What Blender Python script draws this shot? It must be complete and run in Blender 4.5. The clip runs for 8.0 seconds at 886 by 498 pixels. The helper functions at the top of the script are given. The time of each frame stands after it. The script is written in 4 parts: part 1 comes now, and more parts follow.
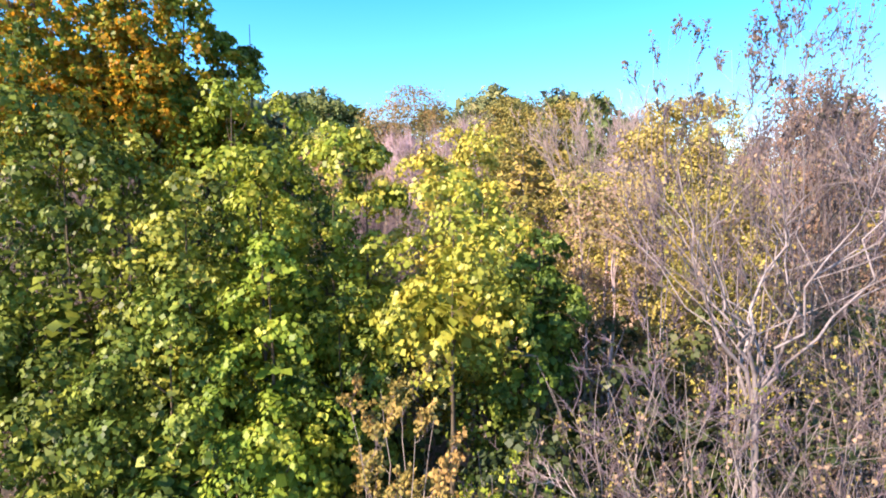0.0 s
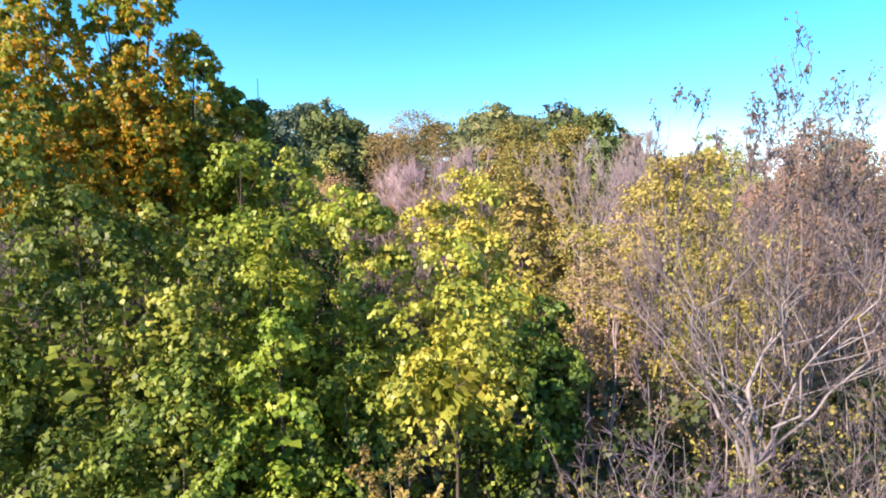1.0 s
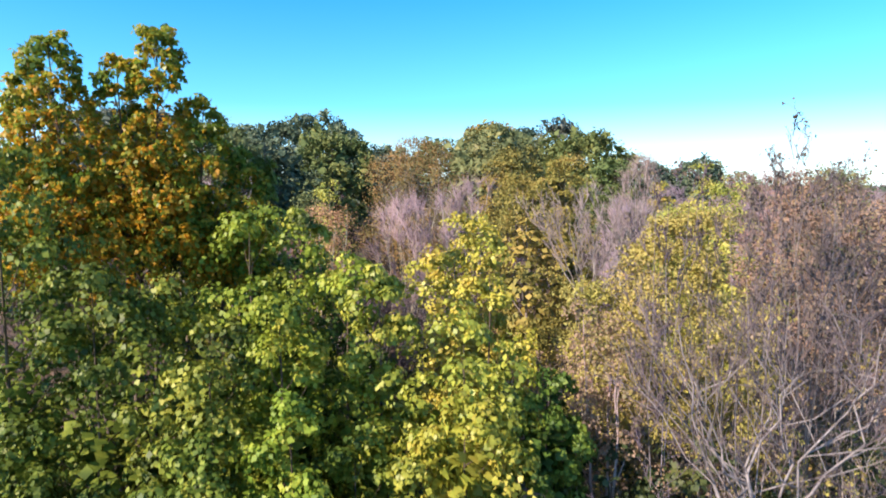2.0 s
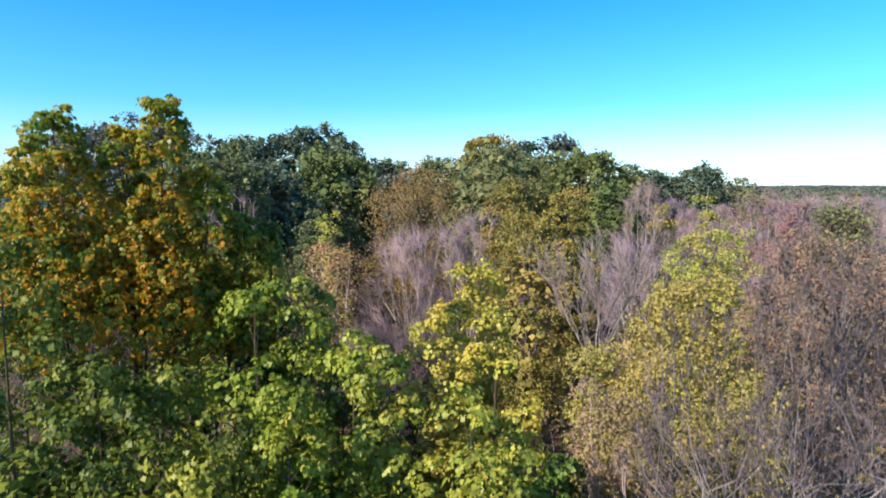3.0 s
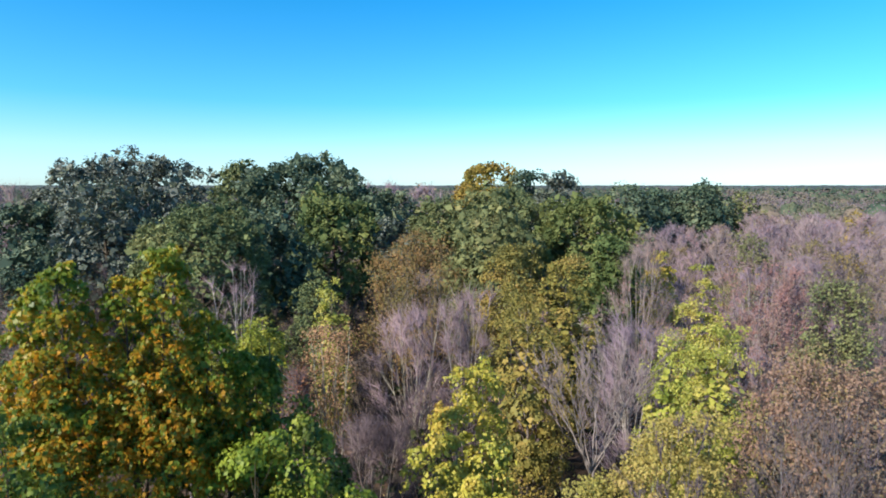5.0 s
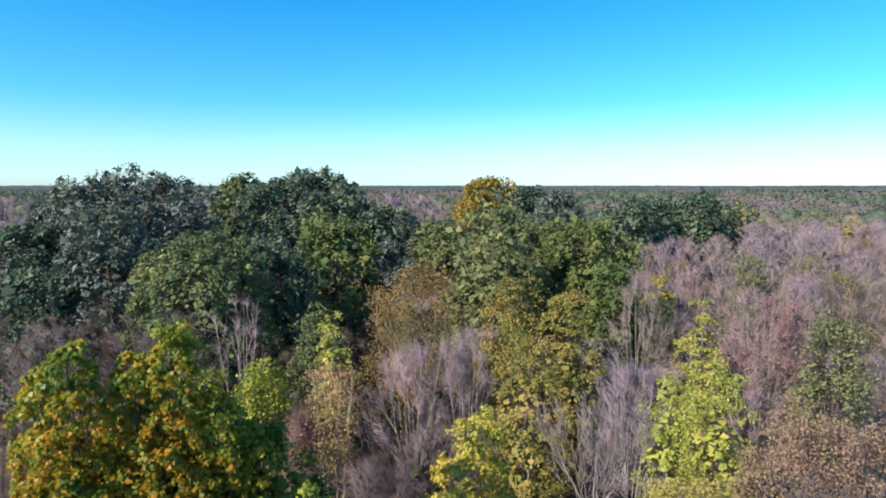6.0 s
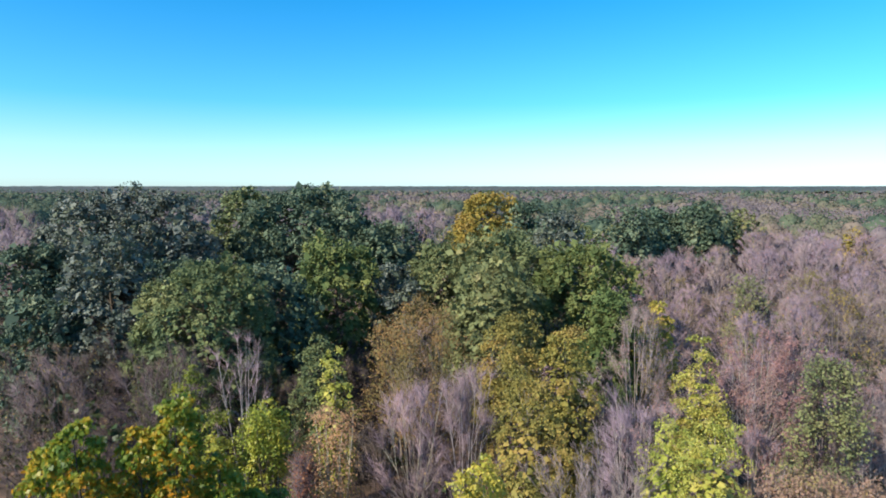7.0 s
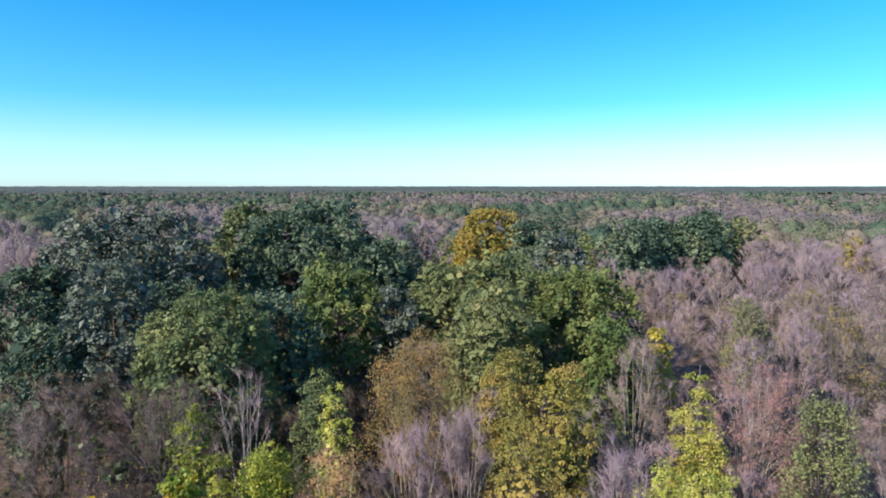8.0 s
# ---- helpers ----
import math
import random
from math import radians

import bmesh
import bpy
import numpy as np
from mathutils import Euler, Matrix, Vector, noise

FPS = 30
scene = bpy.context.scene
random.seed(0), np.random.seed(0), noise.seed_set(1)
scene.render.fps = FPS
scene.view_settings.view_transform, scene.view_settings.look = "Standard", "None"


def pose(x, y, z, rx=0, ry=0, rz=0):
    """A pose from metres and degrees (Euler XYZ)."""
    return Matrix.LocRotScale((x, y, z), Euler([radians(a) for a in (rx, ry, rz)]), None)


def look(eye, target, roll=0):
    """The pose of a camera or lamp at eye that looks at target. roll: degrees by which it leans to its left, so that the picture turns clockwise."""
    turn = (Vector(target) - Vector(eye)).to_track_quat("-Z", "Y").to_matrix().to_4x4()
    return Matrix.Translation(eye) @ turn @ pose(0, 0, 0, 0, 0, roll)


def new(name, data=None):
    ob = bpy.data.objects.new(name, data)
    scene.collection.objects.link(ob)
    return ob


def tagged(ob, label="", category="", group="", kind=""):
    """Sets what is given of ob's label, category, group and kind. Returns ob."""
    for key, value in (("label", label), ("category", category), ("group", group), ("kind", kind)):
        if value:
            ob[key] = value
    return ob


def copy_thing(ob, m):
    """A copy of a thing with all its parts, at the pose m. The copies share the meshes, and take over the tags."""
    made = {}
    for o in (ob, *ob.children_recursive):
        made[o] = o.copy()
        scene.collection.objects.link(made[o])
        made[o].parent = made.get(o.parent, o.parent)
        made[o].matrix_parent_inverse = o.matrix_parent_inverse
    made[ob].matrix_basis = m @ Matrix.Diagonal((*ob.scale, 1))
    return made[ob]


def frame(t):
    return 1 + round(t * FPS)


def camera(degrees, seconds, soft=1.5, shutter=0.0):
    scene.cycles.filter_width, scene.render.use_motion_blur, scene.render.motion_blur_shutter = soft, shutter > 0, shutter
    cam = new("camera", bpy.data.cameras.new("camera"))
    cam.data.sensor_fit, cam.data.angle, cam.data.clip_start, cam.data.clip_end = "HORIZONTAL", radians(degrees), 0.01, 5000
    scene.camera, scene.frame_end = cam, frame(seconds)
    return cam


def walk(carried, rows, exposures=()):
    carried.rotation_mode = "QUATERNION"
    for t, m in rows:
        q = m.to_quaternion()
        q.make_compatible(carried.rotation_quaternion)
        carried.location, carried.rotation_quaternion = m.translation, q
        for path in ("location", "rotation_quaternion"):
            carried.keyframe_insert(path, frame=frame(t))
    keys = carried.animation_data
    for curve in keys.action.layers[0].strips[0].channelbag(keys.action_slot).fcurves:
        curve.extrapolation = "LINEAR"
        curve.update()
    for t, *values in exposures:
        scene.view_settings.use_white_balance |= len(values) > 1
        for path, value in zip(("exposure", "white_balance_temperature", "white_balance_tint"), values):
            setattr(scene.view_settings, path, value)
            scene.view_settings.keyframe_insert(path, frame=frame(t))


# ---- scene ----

# ---------------------------------------------------------------- camera
# A small drone climbs almost straight up from inside the young wood to above the crowns.
cam = camera(72.0, 8.0, soft=1.8, shutter=0.5)
EYE = 7.0
ROWS = [
    (0.0, 0.00, 0.00, 0.000, 0.00, -5.56),
    (0.5, 0.02, -0.01, 0.553, 0.21, -5.56),
    (1.0, -0.04, -0.12, 1.139, 0.26, -5.62),
    (1.5, -0.11, -0.29, 1.764, 0.09, -5.68),
    (3.0, -0.34, -0.03, 3.900, -0.12, -5.80),
    (3.5, -0.29, -0.01, 4.679, -0.09, -5.87),
    (4.0, -0.27, 0.05, 5.454, -0.08, -5.91),
    (4.5, -0.25, 0.12, 6.202, -0.05, -5.88),
    (6.0, -0.38, 0.05, 8.569, -0.16, -5.89),
    (6.5, -0.38, 0.03, 9.391, -0.14, -5.89),
    (7.0, -0.36, -0.02, 10.220, -0.09, -5.86),
    (7.5, -0.30, -0.06, 11.105, 0.04, -5.86),
    (8.0, -0.25, -0.13, 12.000, 0.09, -5.87),
]
walk(cam, [(t, pose(x, y, EYE + z, 90 + pitch, 0, yaw)) for t, x, y, z, yaw, pitch in ROWS],
     exposures=[(0.0, 1.54, 7400, 26), (0.5, 1.4, 7300, 24), (1.0, 1.27, 7200, 22), (1.5, 1.15, 7100, 20), (3.0, 0.65, 6700, 13), (3.5, 0.56, 6500, 10), (4.5, 0.52, 6500, 10), (8.0, 0.52, 6500, 10)])

# ---------------------------------------------------------------- sky and sun
SUN_TO = Vector((-0.69, -0.47, 0.57)).normalized()
AIR = [(0.58, 0.86, 1.22), (0.52, 0.82, 1.12), (0.23, 0.73, 1.05), (0.045, 0.66, 1.0), (0.05, 0.22, 0.45)]
world = bpy.data.worlds.new("sky")
scene.world = world
world.use_nodes = True
wn, wl = world.node_tree.nodes, world.node_tree.links
wn.clear()
sky = wn.new("ShaderNodeTexSky")
sky.sky_type = "NISHITA"
sky.sun_disc = False
sky.sun_elevation = math.asin(SUN_TO.z)
sky.sun_rotation = math.atan2(SUN_TO.x, SUN_TO.y)
sky.air_density, sky.dust_density, sky.ozone_density = 1.0, 0.3, 2.0
coord = wn.new("ShaderNodeTexCoord")
split = wn.new("ShaderNodeSeparateXYZ")
wl.new(coord.outputs["Generated"], split.inputs[0])
# clear autumn air: pale cyan low down, deep azure higher up
air = wn.new("ShaderNodeValToRGB")
for e, (p, c) in zip([air.color_ramp.elements[0], air.color_ramp.elements[1], air.color_ramp.elements.new(0.06), air.color_ramp.elements.new(0.13), air.color_ramp.elements.new(0.32)],
                     [(0.0, AIR[0]), (0.6, AIR[4]), (0.06, AIR[1]), (0.13, AIR[2]), (0.32, AIR[3])]):
    e.position, e.color = p, (*c, 1)
wl.new(split.outputs["Z"], air.inputs[0])
tone = wn.new("ShaderNodeMix")
tone.data_type, tone.blend_type = "RGBA", "MULTIPLY"
tone.inputs[0].default_value = 1.0
wl.new(sky.outputs[0], tone.inputs[6])
wl.new(air.outputs[0], tone.inputs[7])
bg = wn.new("ShaderNodeBackground")
bg.inputs["Strength"].default_value = 0.15
wo = wn.new("ShaderNodeOutputWorld")
wl.new(tone.outputs[2], bg.inputs["Color"])
wl.new(bg.outputs[0], wo.inputs["Surface"])

sun_data = bpy.data.lights.new("sun", "SUN")
sun_data.energy, sun_data.angle, sun_data.color = 5.2, radians(0.55), (1.0, 0.91, 0.765)
sun = new("sun", sun_data)
sun.matrix_world = look(SUN_TO * 60, (0, 0, 0))


# ---------------------------------------------------------------- materials
def node_material(name):
    m = bpy.data.materials.new(name)
    m.use_nodes = True
    m.node_tree.nodes.clear()
    return m, m.node_tree.nodes, m.node_tree.links


def ramp(nodes, stops):
    r = nodes.new("ShaderNodeValToRGB")
    el = r.color_ramp.elements
    while len(el) < len(stops):
        el.new(0.5)
    for e, (p, c) in zip(el, stops):
        e.position, e.color = p, (*c, 1)
    return r


def leaf_material(name, cols, patch=1.2, through_light=0.35, rough=0.6, gloss=0.16, spread=0.55):
    """Foliage: every leaf has its own tone, and the tones drift in patches over the crown. cols run from the main tone to the rare one."""
    m, n, l = node_material(name)
    geo = n.new("ShaderNodeNewGeometry")
    noi = n.new("ShaderNodeTexNoise")
    noi.inputs["Scale"].default_value = patch
    noi.inputs["Detail"].default_value = 3
    l.new(geo.outputs["Position"], noi.inputs["Vector"])
    mix = n.new("ShaderNodeMath")
    mix.operation = "MULTIPLY_ADD"
    mix.inputs[1].default_value = spread
    sub = n.new("ShaderNodeMath")
    sub.operation = "MULTIPLY_ADD"
    sub.inputs[1].default_value, sub.inputs[2].default_value = 2.2, -0.6 - spread / 2
    l.new(noi.outputs["Fac"], sub.inputs[0])
    l.new(geo.outputs["Random Per Island"], mix.inputs[0])
    l.new(sub.outputs[0], mix.inputs[2])
    k = len(cols)
    r = ramp(n, [(0.08 + 0.84 * i / (k - 1), c) for i, c in enumerate(cols)])
    l.new(mix.outputs[0], r.inputs[0])
    vein = n.new("ShaderNodeTexNoise")
    vein.inputs["Scale"].default_value = 35
    l.new(geo.outputs["Position"], vein.inputs["Vector"])
    hs = n.new("ShaderNodeHueSaturation")
    info = n.new("ShaderNodeObjectInfo")
    own = n.new("ShaderNodeMath")
    own.operation = "MULTIPLY_ADD"
    own.inputs[1].default_value, own.inputs[2].default_value = 0.03, 0.485
    l.new(info.outputs["Random"], own.inputs[0])
    l.new(own.outputs[0], hs.inputs["Hue"])
    val = n.new("ShaderNodeMath")
    val.operation = "MULTIPLY_ADD"
    val.inputs[1].default_value, val.inputs[2].default_value = 0.7, 0.65
    l.new(vein.outputs["Fac"], val.inputs[0])
    l.new(val.outputs[0], hs.inputs["Value"])
    l.new(r.outputs[0], hs.inputs["Color"])
    pr = n.new("ShaderNodeBsdfPrincipled")
    pr.inputs["Roughness"].default_value = rough
    pr.inputs["Specular IOR Level"].default_value = gloss
    l.new(hs.outputs[0], pr.inputs["Base Color"])
    tr = n.new("ShaderNodeBsdfTranslucent")
    l.new(hs.outputs[0], tr.inputs["Color"])
    ms = n.new("ShaderNodeMixShader")
    ms.inputs[0].default_value = through_light
    l.new(pr.outputs[0], ms.inputs[1])
    l.new(tr.outputs[0], ms.inputs[2])
    out = n.new("ShaderNodeOutputMaterial")
    l.new(ms.outputs[0], out.inputs["Surface"])
    return m


def bark_material(name, dark, light, scale=6.0):
    m, n, l = node_material(name)
    geo = n.new("ShaderNodeNewGeometry")
    noi = n.new("ShaderNodeTexNoise")
    noi.inputs["Scale"].default_value, noi.inputs["Detail"].default_value = scale, 6
    l.new(geo.outputs["Position"], noi.inputs["Vector"])
    big = n.new("ShaderNodeTexNoise")
    big.inputs["Scale"].default_value = 0.9
    l.new(geo.outputs["Position"], big.inputs["Vector"])
    add = n.new("ShaderNodeMath")
    add.operation = "MULTIPLY_ADD"
    add.inputs[1].default_value = 0.6
    half = n.new("ShaderNodeMath")
    half.operation = "MULTIPLY"
    half.inputs[1].default_value = 0.45
    l.new(noi.outputs["Fac"], half.inputs[0])
    l.new(big.outputs["Fac"], add.inputs[0])
    l.new(half.outputs[0], add.inputs[2])
    r = ramp(n, [(0.32, dark), (0.72, light)])
    l.new(add.outputs[0], r.inputs[0])
    pr = n.new("ShaderNodeBsdfPrincipled")
    pr.inputs["Roughness"].default_value = 0.85
    pr.inputs["Specular IOR Level"].default_value = 0.2
    info = n.new("ShaderNodeObjectInfo")
    own = ramp(n, [(0.0, (0.74, 0.70, 0.76)), (0.25, (1.0, 0.94, 1.02)), (0.5, (0.92, 0.9, 0.76)), (0.75, (1.02, 0.95, 0.9)), (1.0, (1.16, 1.0, 1.05))])
    l.new(info.outputs["Random"], own.inputs[0])
    mul = n.new("ShaderNodeMix")
    mul.data_type, mul.blend_type = "RGBA", "MULTIPLY"
    mul.inputs[0].default_value = 1.0
    l.new(r.outputs[0], mul.inputs[6])
    l.new(own.outputs[0], mul.inputs[7])
    l.new(mul.outputs[2], pr.inputs["Base Color"])
    bump = n.new("ShaderNodeBump")
    bump.inputs["Strength"].default_value, bump.inputs["Distance"].default_value = 0.6, 0.02
    l.new(noi.outputs["Fac"], bump.inputs["Height"])
    l.new(bump.outputs[0], pr.inputs["Normal"])
    out = n.new("ShaderNodeOutputMaterial")
    l.new(pr.outputs[0], out.inputs["Surface"])
    return m


LEAF_LIME = leaf_material("leaf_lime", [(0.1, 0.152, 0.021), (0.19, 0.256, 0.031), (0.3, 0.35, 0.043), (0.41, 0.39, 0.062)], 1.5, 0.3, 0.5, 0.26, 0.32)
# green tones lowered to carry the shade on the left-hand trees
LEAF_GREEN = leaf_material("leaf_green", [(0.04, 0.07, 0.015), (0.076, 0.122, 0.02), (0.148, 0.2, 0.03), (0.26, 0.295, 0.045)], 1.5, 0.25, 0.5, 0.26, 0.32)
LEAF_YELLOW = leaf_material("leaf_yellow", [(0.25, 0.265, 0.045), (0.39, 0.375, 0.06), (0.52, 0.45, 0.075), (0.55, 0.41, 0.085)], 1.5, 0.27, 0.45, 0.3, 0.32)
LEAF_RUSSET = leaf_material("leaf_russet", [(0.125, 0.185, 0.027), (0.25, 0.28, 0.036), (0.51, 0.3, 0.033), (0.64, 0.25, 0.023), (0.22, 0.27, 0.038)], 0.9, 0.48, 0.45, 0.3, 0.75)
# oak leaf tones have a little extra blue, standing for haze
LEAF_OAK = leaf_material("leaf_oak", [(0.04, 0.068, 0.046), (0.07, 0.107, 0.068), (0.115, 0.157, 0.096), (0.195, 0.225, 0.13)], 0.3, 0.08, 0.6, 0.2)
LEAF_GLOW = leaf_material("leaf_glow", [(0.145, 0.18, 0.028), (0.245, 0.265, 0.04), (0.36, 0.35, 0.052), (0.44, 0.365, 0.065)], 1.3, 0.26, 0.45, 0.3, 0.36)
LEAF_SILVER = leaf_material("leaf_silver", [(0.055, 0.073, 0.057), (0.108, 0.127, 0.103), (0.195, 0.21, 0.18), (0.13, 0.152, 0.095)], 0.3, 0.08, 0.6, 0.2, 0.9)
LEAF_MOSS = leaf_material("leaf_moss", [(0.102, 0.127, 0.06), (0.15, 0.178, 0.078), (0.205, 0.22, 0.09), (0.25, 0.232, 0.103)], 0.4, 0.1, 0.65, 0.14, 0.35)
LEAF_FRESH = leaf_material("leaf_fresh", [(0.066, 0.096, 0.036), (0.104, 0.138, 0.047), (0.155, 0.18, 0.06), (0.21, 0.22, 0.07)], 0.4, 0.1, 0.65, 0.14, 0.35)
LEAF_OLIVE = leaf_material("leaf_olive", [(0.159, 0.152, 0.047), (0.228, 0.202, 0.058), (0.328, 0.251, 0.068), (0.381, 0.251, 0.085)], 0.6, 0.18, 0.6, 0.16, 0.4)
LEAF_GOLD = leaf_material("leaf_gold", [(0.2, 0.18, 0.05), (0.29, 0.225, 0.052), (0.36, 0.24, 0.056), (0.29, 0.2, 0.06)], 0.5, 0.2, 0.6, 0.15, 0.4)
LEAF_TAN = leaf_material("leaf_tan", [(0.251, 0.19, 0.125), (0.311, 0.229, 0.154), (0.346, 0.238, 0.163), (0.311, 0.276, 0.106)], 0.7, 0.25)
LEAF_PINK = leaf_material("leaf_pink", [(0.33, 0.19, 0.175), (0.43, 0.225, 0.2), (0.38, 0.24, 0.21), (0.28, 0.19, 0.155)], 0.7)
LEAF_BRIGHT = leaf_material("leaf_bright", [(0.23, 0.27, 0.05), (0.36, 0.375, 0.075), (0.48, 0.45, 0.1), (0.52, 0.44, 0.12)], 1.3, 0.26, 0.45, 0.3, 0.36)
LEAF_RED = leaf_material("leaf_red", [(0.15, 0.055, 0.045), (0.22, 0.075, 0.055), (0.3, 0.1, 0.06), (0.22, 0.12, 0.06)], 0.7, 0.25)
LEAF_TIP = leaf_material("leaf_tip", [(0.115, 0.175, 0.026), (0.2, 0.25, 0.032), (0.33, 0.325, 0.04), (0.52, 0.3, 0.032)], 1.5, 0.48, 0.42, 0.35, 0.6)
LEAF_STRAW = leaf_material("leaf_straw", [(0.33, 0.285, 0.09), (0.42, 0.35, 0.105), (0.38, 0.335, 0.085), (0.41, 0.315, 0.11)], 0.7, 0.25)
LEAF_PEACH = leaf_material("leaf_peach", [(0.35, 0.225, 0.14), (0.46, 0.285, 0.155), (0.48, 0.255, 0.145), (0.38, 0.31, 0.1)], 0.7, 0.25)
LEAF_AMBER = leaf_material("leaf_amber", [(0.18, 0.16, 0.058), (0.24, 0.19, 0.068), (0.34, 0.2, 0.08), (0.24, 0.205, 0.07)], 0.5, 0.18, 0.6, 0.15, 0.45)
LEAF_PATCH = leaf_material("leaf_patch", [(0.06, 0.09, 0.02), (0.125, 0.162, 0.028), (0.265, 0.3, 0.045), (0.4, 0.39, 0.066)], 1.5, 0.28, 0.5, 0.26, 0.32)
# near-black leaf tones that stand for the shade in hollows and gaps
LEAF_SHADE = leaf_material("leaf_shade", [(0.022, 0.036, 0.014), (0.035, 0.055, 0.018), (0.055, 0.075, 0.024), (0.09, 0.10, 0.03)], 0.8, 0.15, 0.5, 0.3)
LEAF_DRY = leaf_material("leaf_dry", [(0.1, 0.08, 0.075), (0.15, 0.115, 0.1), (0.19, 0.145, 0.1), (0.14, 0.13, 0.06)], 0.8)
LEAF_BROWN = leaf_material("leaf_brown", [(0.24, 0.18, 0.118), (0.32, 0.227, 0.156), (0.385, 0.258, 0.183), (0.36, 0.305, 0.126)], 0.8)
# far greens hold a slight blue-grey cast in place of haze
FAR_GREEN = leaf_material("far_green", [(0.0484, 0.0782, 0.0575), (0.0682, 0.101, 0.0713), (0.099, 0.13, 0.0851), (0.165, 0.167, 0.0978)], 0.06, 0.2, 0.7, 0.1, 0.05)
FAR_MOSS = leaf_material("far_moss", [(0.085, 0.104, 0.072), (0.115, 0.128, 0.088), (0.15, 0.15, 0.104), (0.2, 0.165, 0.12)], 0.06, 0.2, 0.7, 0.1, 0.05)
FAR_TAN = leaf_material("far_tan", [(0.19, 0.15, 0.12), (0.225, 0.178, 0.142), (0.25, 0.195, 0.15), (0.19, 0.175, 0.12)], 0.06, 0.2, 0.8, 0.1, 0.05)
FAR_MAUVE = leaf_material("far_mauve", [(0.143, 0.118, 0.124), (0.176, 0.145, 0.152), (0.207, 0.167, 0.167), (0.196, 0.165, 0.141)], 0.06, 0.2, 0.8, 0.1, 0.05)
BARK_GREY = bark_material("bark_grey", (0.16, 0.13, 0.12), (0.42, 0.38, 0.36))
BARK_DARK = bark_material("bark_dark", (0.05, 0.04, 0.03), (0.16, 0.13, 0.10))
BARK_PALE = bark_material("bark_pale", (0.28, 0.25, 0.22), (0.60, 0.56, 0.52))
TWIG_MAUVE = bark_material("twig_mauve", (0.16, 0.129, 0.148), (0.4, 0.322, 0.36), 3.0)
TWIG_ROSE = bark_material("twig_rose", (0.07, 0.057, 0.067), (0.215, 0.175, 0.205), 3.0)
BARK_DUSK = bark_material("bark_dusk", (0.1, 0.088, 0.088), (0.35, 0.32, 0.32))
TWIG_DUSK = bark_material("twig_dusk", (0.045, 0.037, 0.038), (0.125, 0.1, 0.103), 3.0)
TWIG_BROWN = bark_material("twig_brown", (0.09, 0.072, 0.07), (0.24, 0.195, 0.19), 3.0)


def ground_material():
    m, n, l = node_material("forest_floor")
    geo = n.new("ShaderNodeNewGeometry")
    a = n.new("ShaderNodeTexNoise")
    a.inputs["Scale"].default_value, a.inputs["Detail"].default_value = 0.9, 10
    b = n.new("ShaderNodeTexNoise")
    b.inputs["Scale"].default_value, b.inputs["Detail"].default_value = 22, 10
    l.new(geo.outputs["Position"], a.inputs["Vector"])
    l.new(geo.outputs["Position"], b.inputs["Vector"])
    # litter and soil tones, kept low so gaps between trees look shaded
    ra = ramp(n, [(0.38, (0.06, 0.045, 0.03)), (0.52, (0.12, 0.08, 0.055)), (0.70, (0.34, 0.22, 0.165))])
    rb = ramp(n, [(0.3, (0.45, 0.4, 0.38)), (0.7, (1.0, 0.95, 0.9))])
    l.new(a.outputs["Fac"], ra.inputs[0])
    l.new(b.outputs["Fac"], rb.inputs[0])
    mx = n.new("ShaderNodeMix")
    mx.data_type, mx.blend_type = "RGBA", "MULTIPLY"
    mx.inputs[0].default_value = 1.0
    l.new(ra.outputs[0], mx.inputs[6])
    l.new(rb.outputs[0], mx.inputs[7])
    pr = n.new("ShaderNodeBsdfPrincipled")
    pr.inputs["Roughness"].default_value = 0.95
    l.new(mx.outputs[2], pr.inputs["Base Color"])
    bump = n.new("ShaderNodeBump")
    bump.inputs["Strength"].default_value, bump.inputs["Distance"].default_value = 0.8, 0.06
    l.new(b.outputs["Fac"], bump.inputs["Height"])
    l.new(bump.outputs[0], pr.inputs["Normal"])
    out = n.new("ShaderNodeOutputMaterial")
    l.new(pr.outputs[0], out.inputs["Surface"])
    return m


def canopy_material():
    m, n, l = node_material("far_canopy")
    geo = n.new("ShaderNodeNewGeometry")
    a = n.new("ShaderNodeTexNoise")
    a.inputs["Scale"].default_value, a.inputs["Detail"].default_value = 0.005, 8
    b = n.new("ShaderNodeTexNoise")
    b.inputs["Scale"].default_value, b.inputs["Detail"].default_value = 0.11, 4
    l.new(geo.outputs["Position"], a.inputs["Vector"])
    l.new(geo.outputs["Position"], b.inputs["Vector"])
    add = n.new("ShaderNodeMath")
    add.operation = "MULTIPLY_ADD"
    add.inputs[1].default_value = 0.5
    half = n.new("ShaderNodeMath")
    half.operation = "MULTIPLY"
    half.inputs[1].default_value = 0.55
    l.new(a.outputs["Fac"], half.inputs[0])
    l.new(b.outputs["Fac"], add.inputs[0])
    l.new(half.outputs[0], add.inputs[2])
    # ramp tones lean towards blue to imitate distant haze
    r = ramp(n, [(0.36, (0.055, 0.072, 0.07)), (0.52, (0.08, 0.092, 0.086)), (0.62, (0.12, 0.12, 0.11)), (0.72, (0.16, 0.145, 0.14))])
    l.new(add.outputs[0], r.inputs[0])
    pr = n.new("ShaderNodeBsdfPrincipled")
    pr.inputs["Roughness"].default_value = 0.95
    pr.inputs["Specular IOR Level"].default_value = 0.1
    l.new(r.outputs[0], pr.inputs["Base Color"])
    out = n.new("ShaderNodeOutputMaterial")
    l.new(pr.outputs[0], out.inputs["Surface"])
    return m


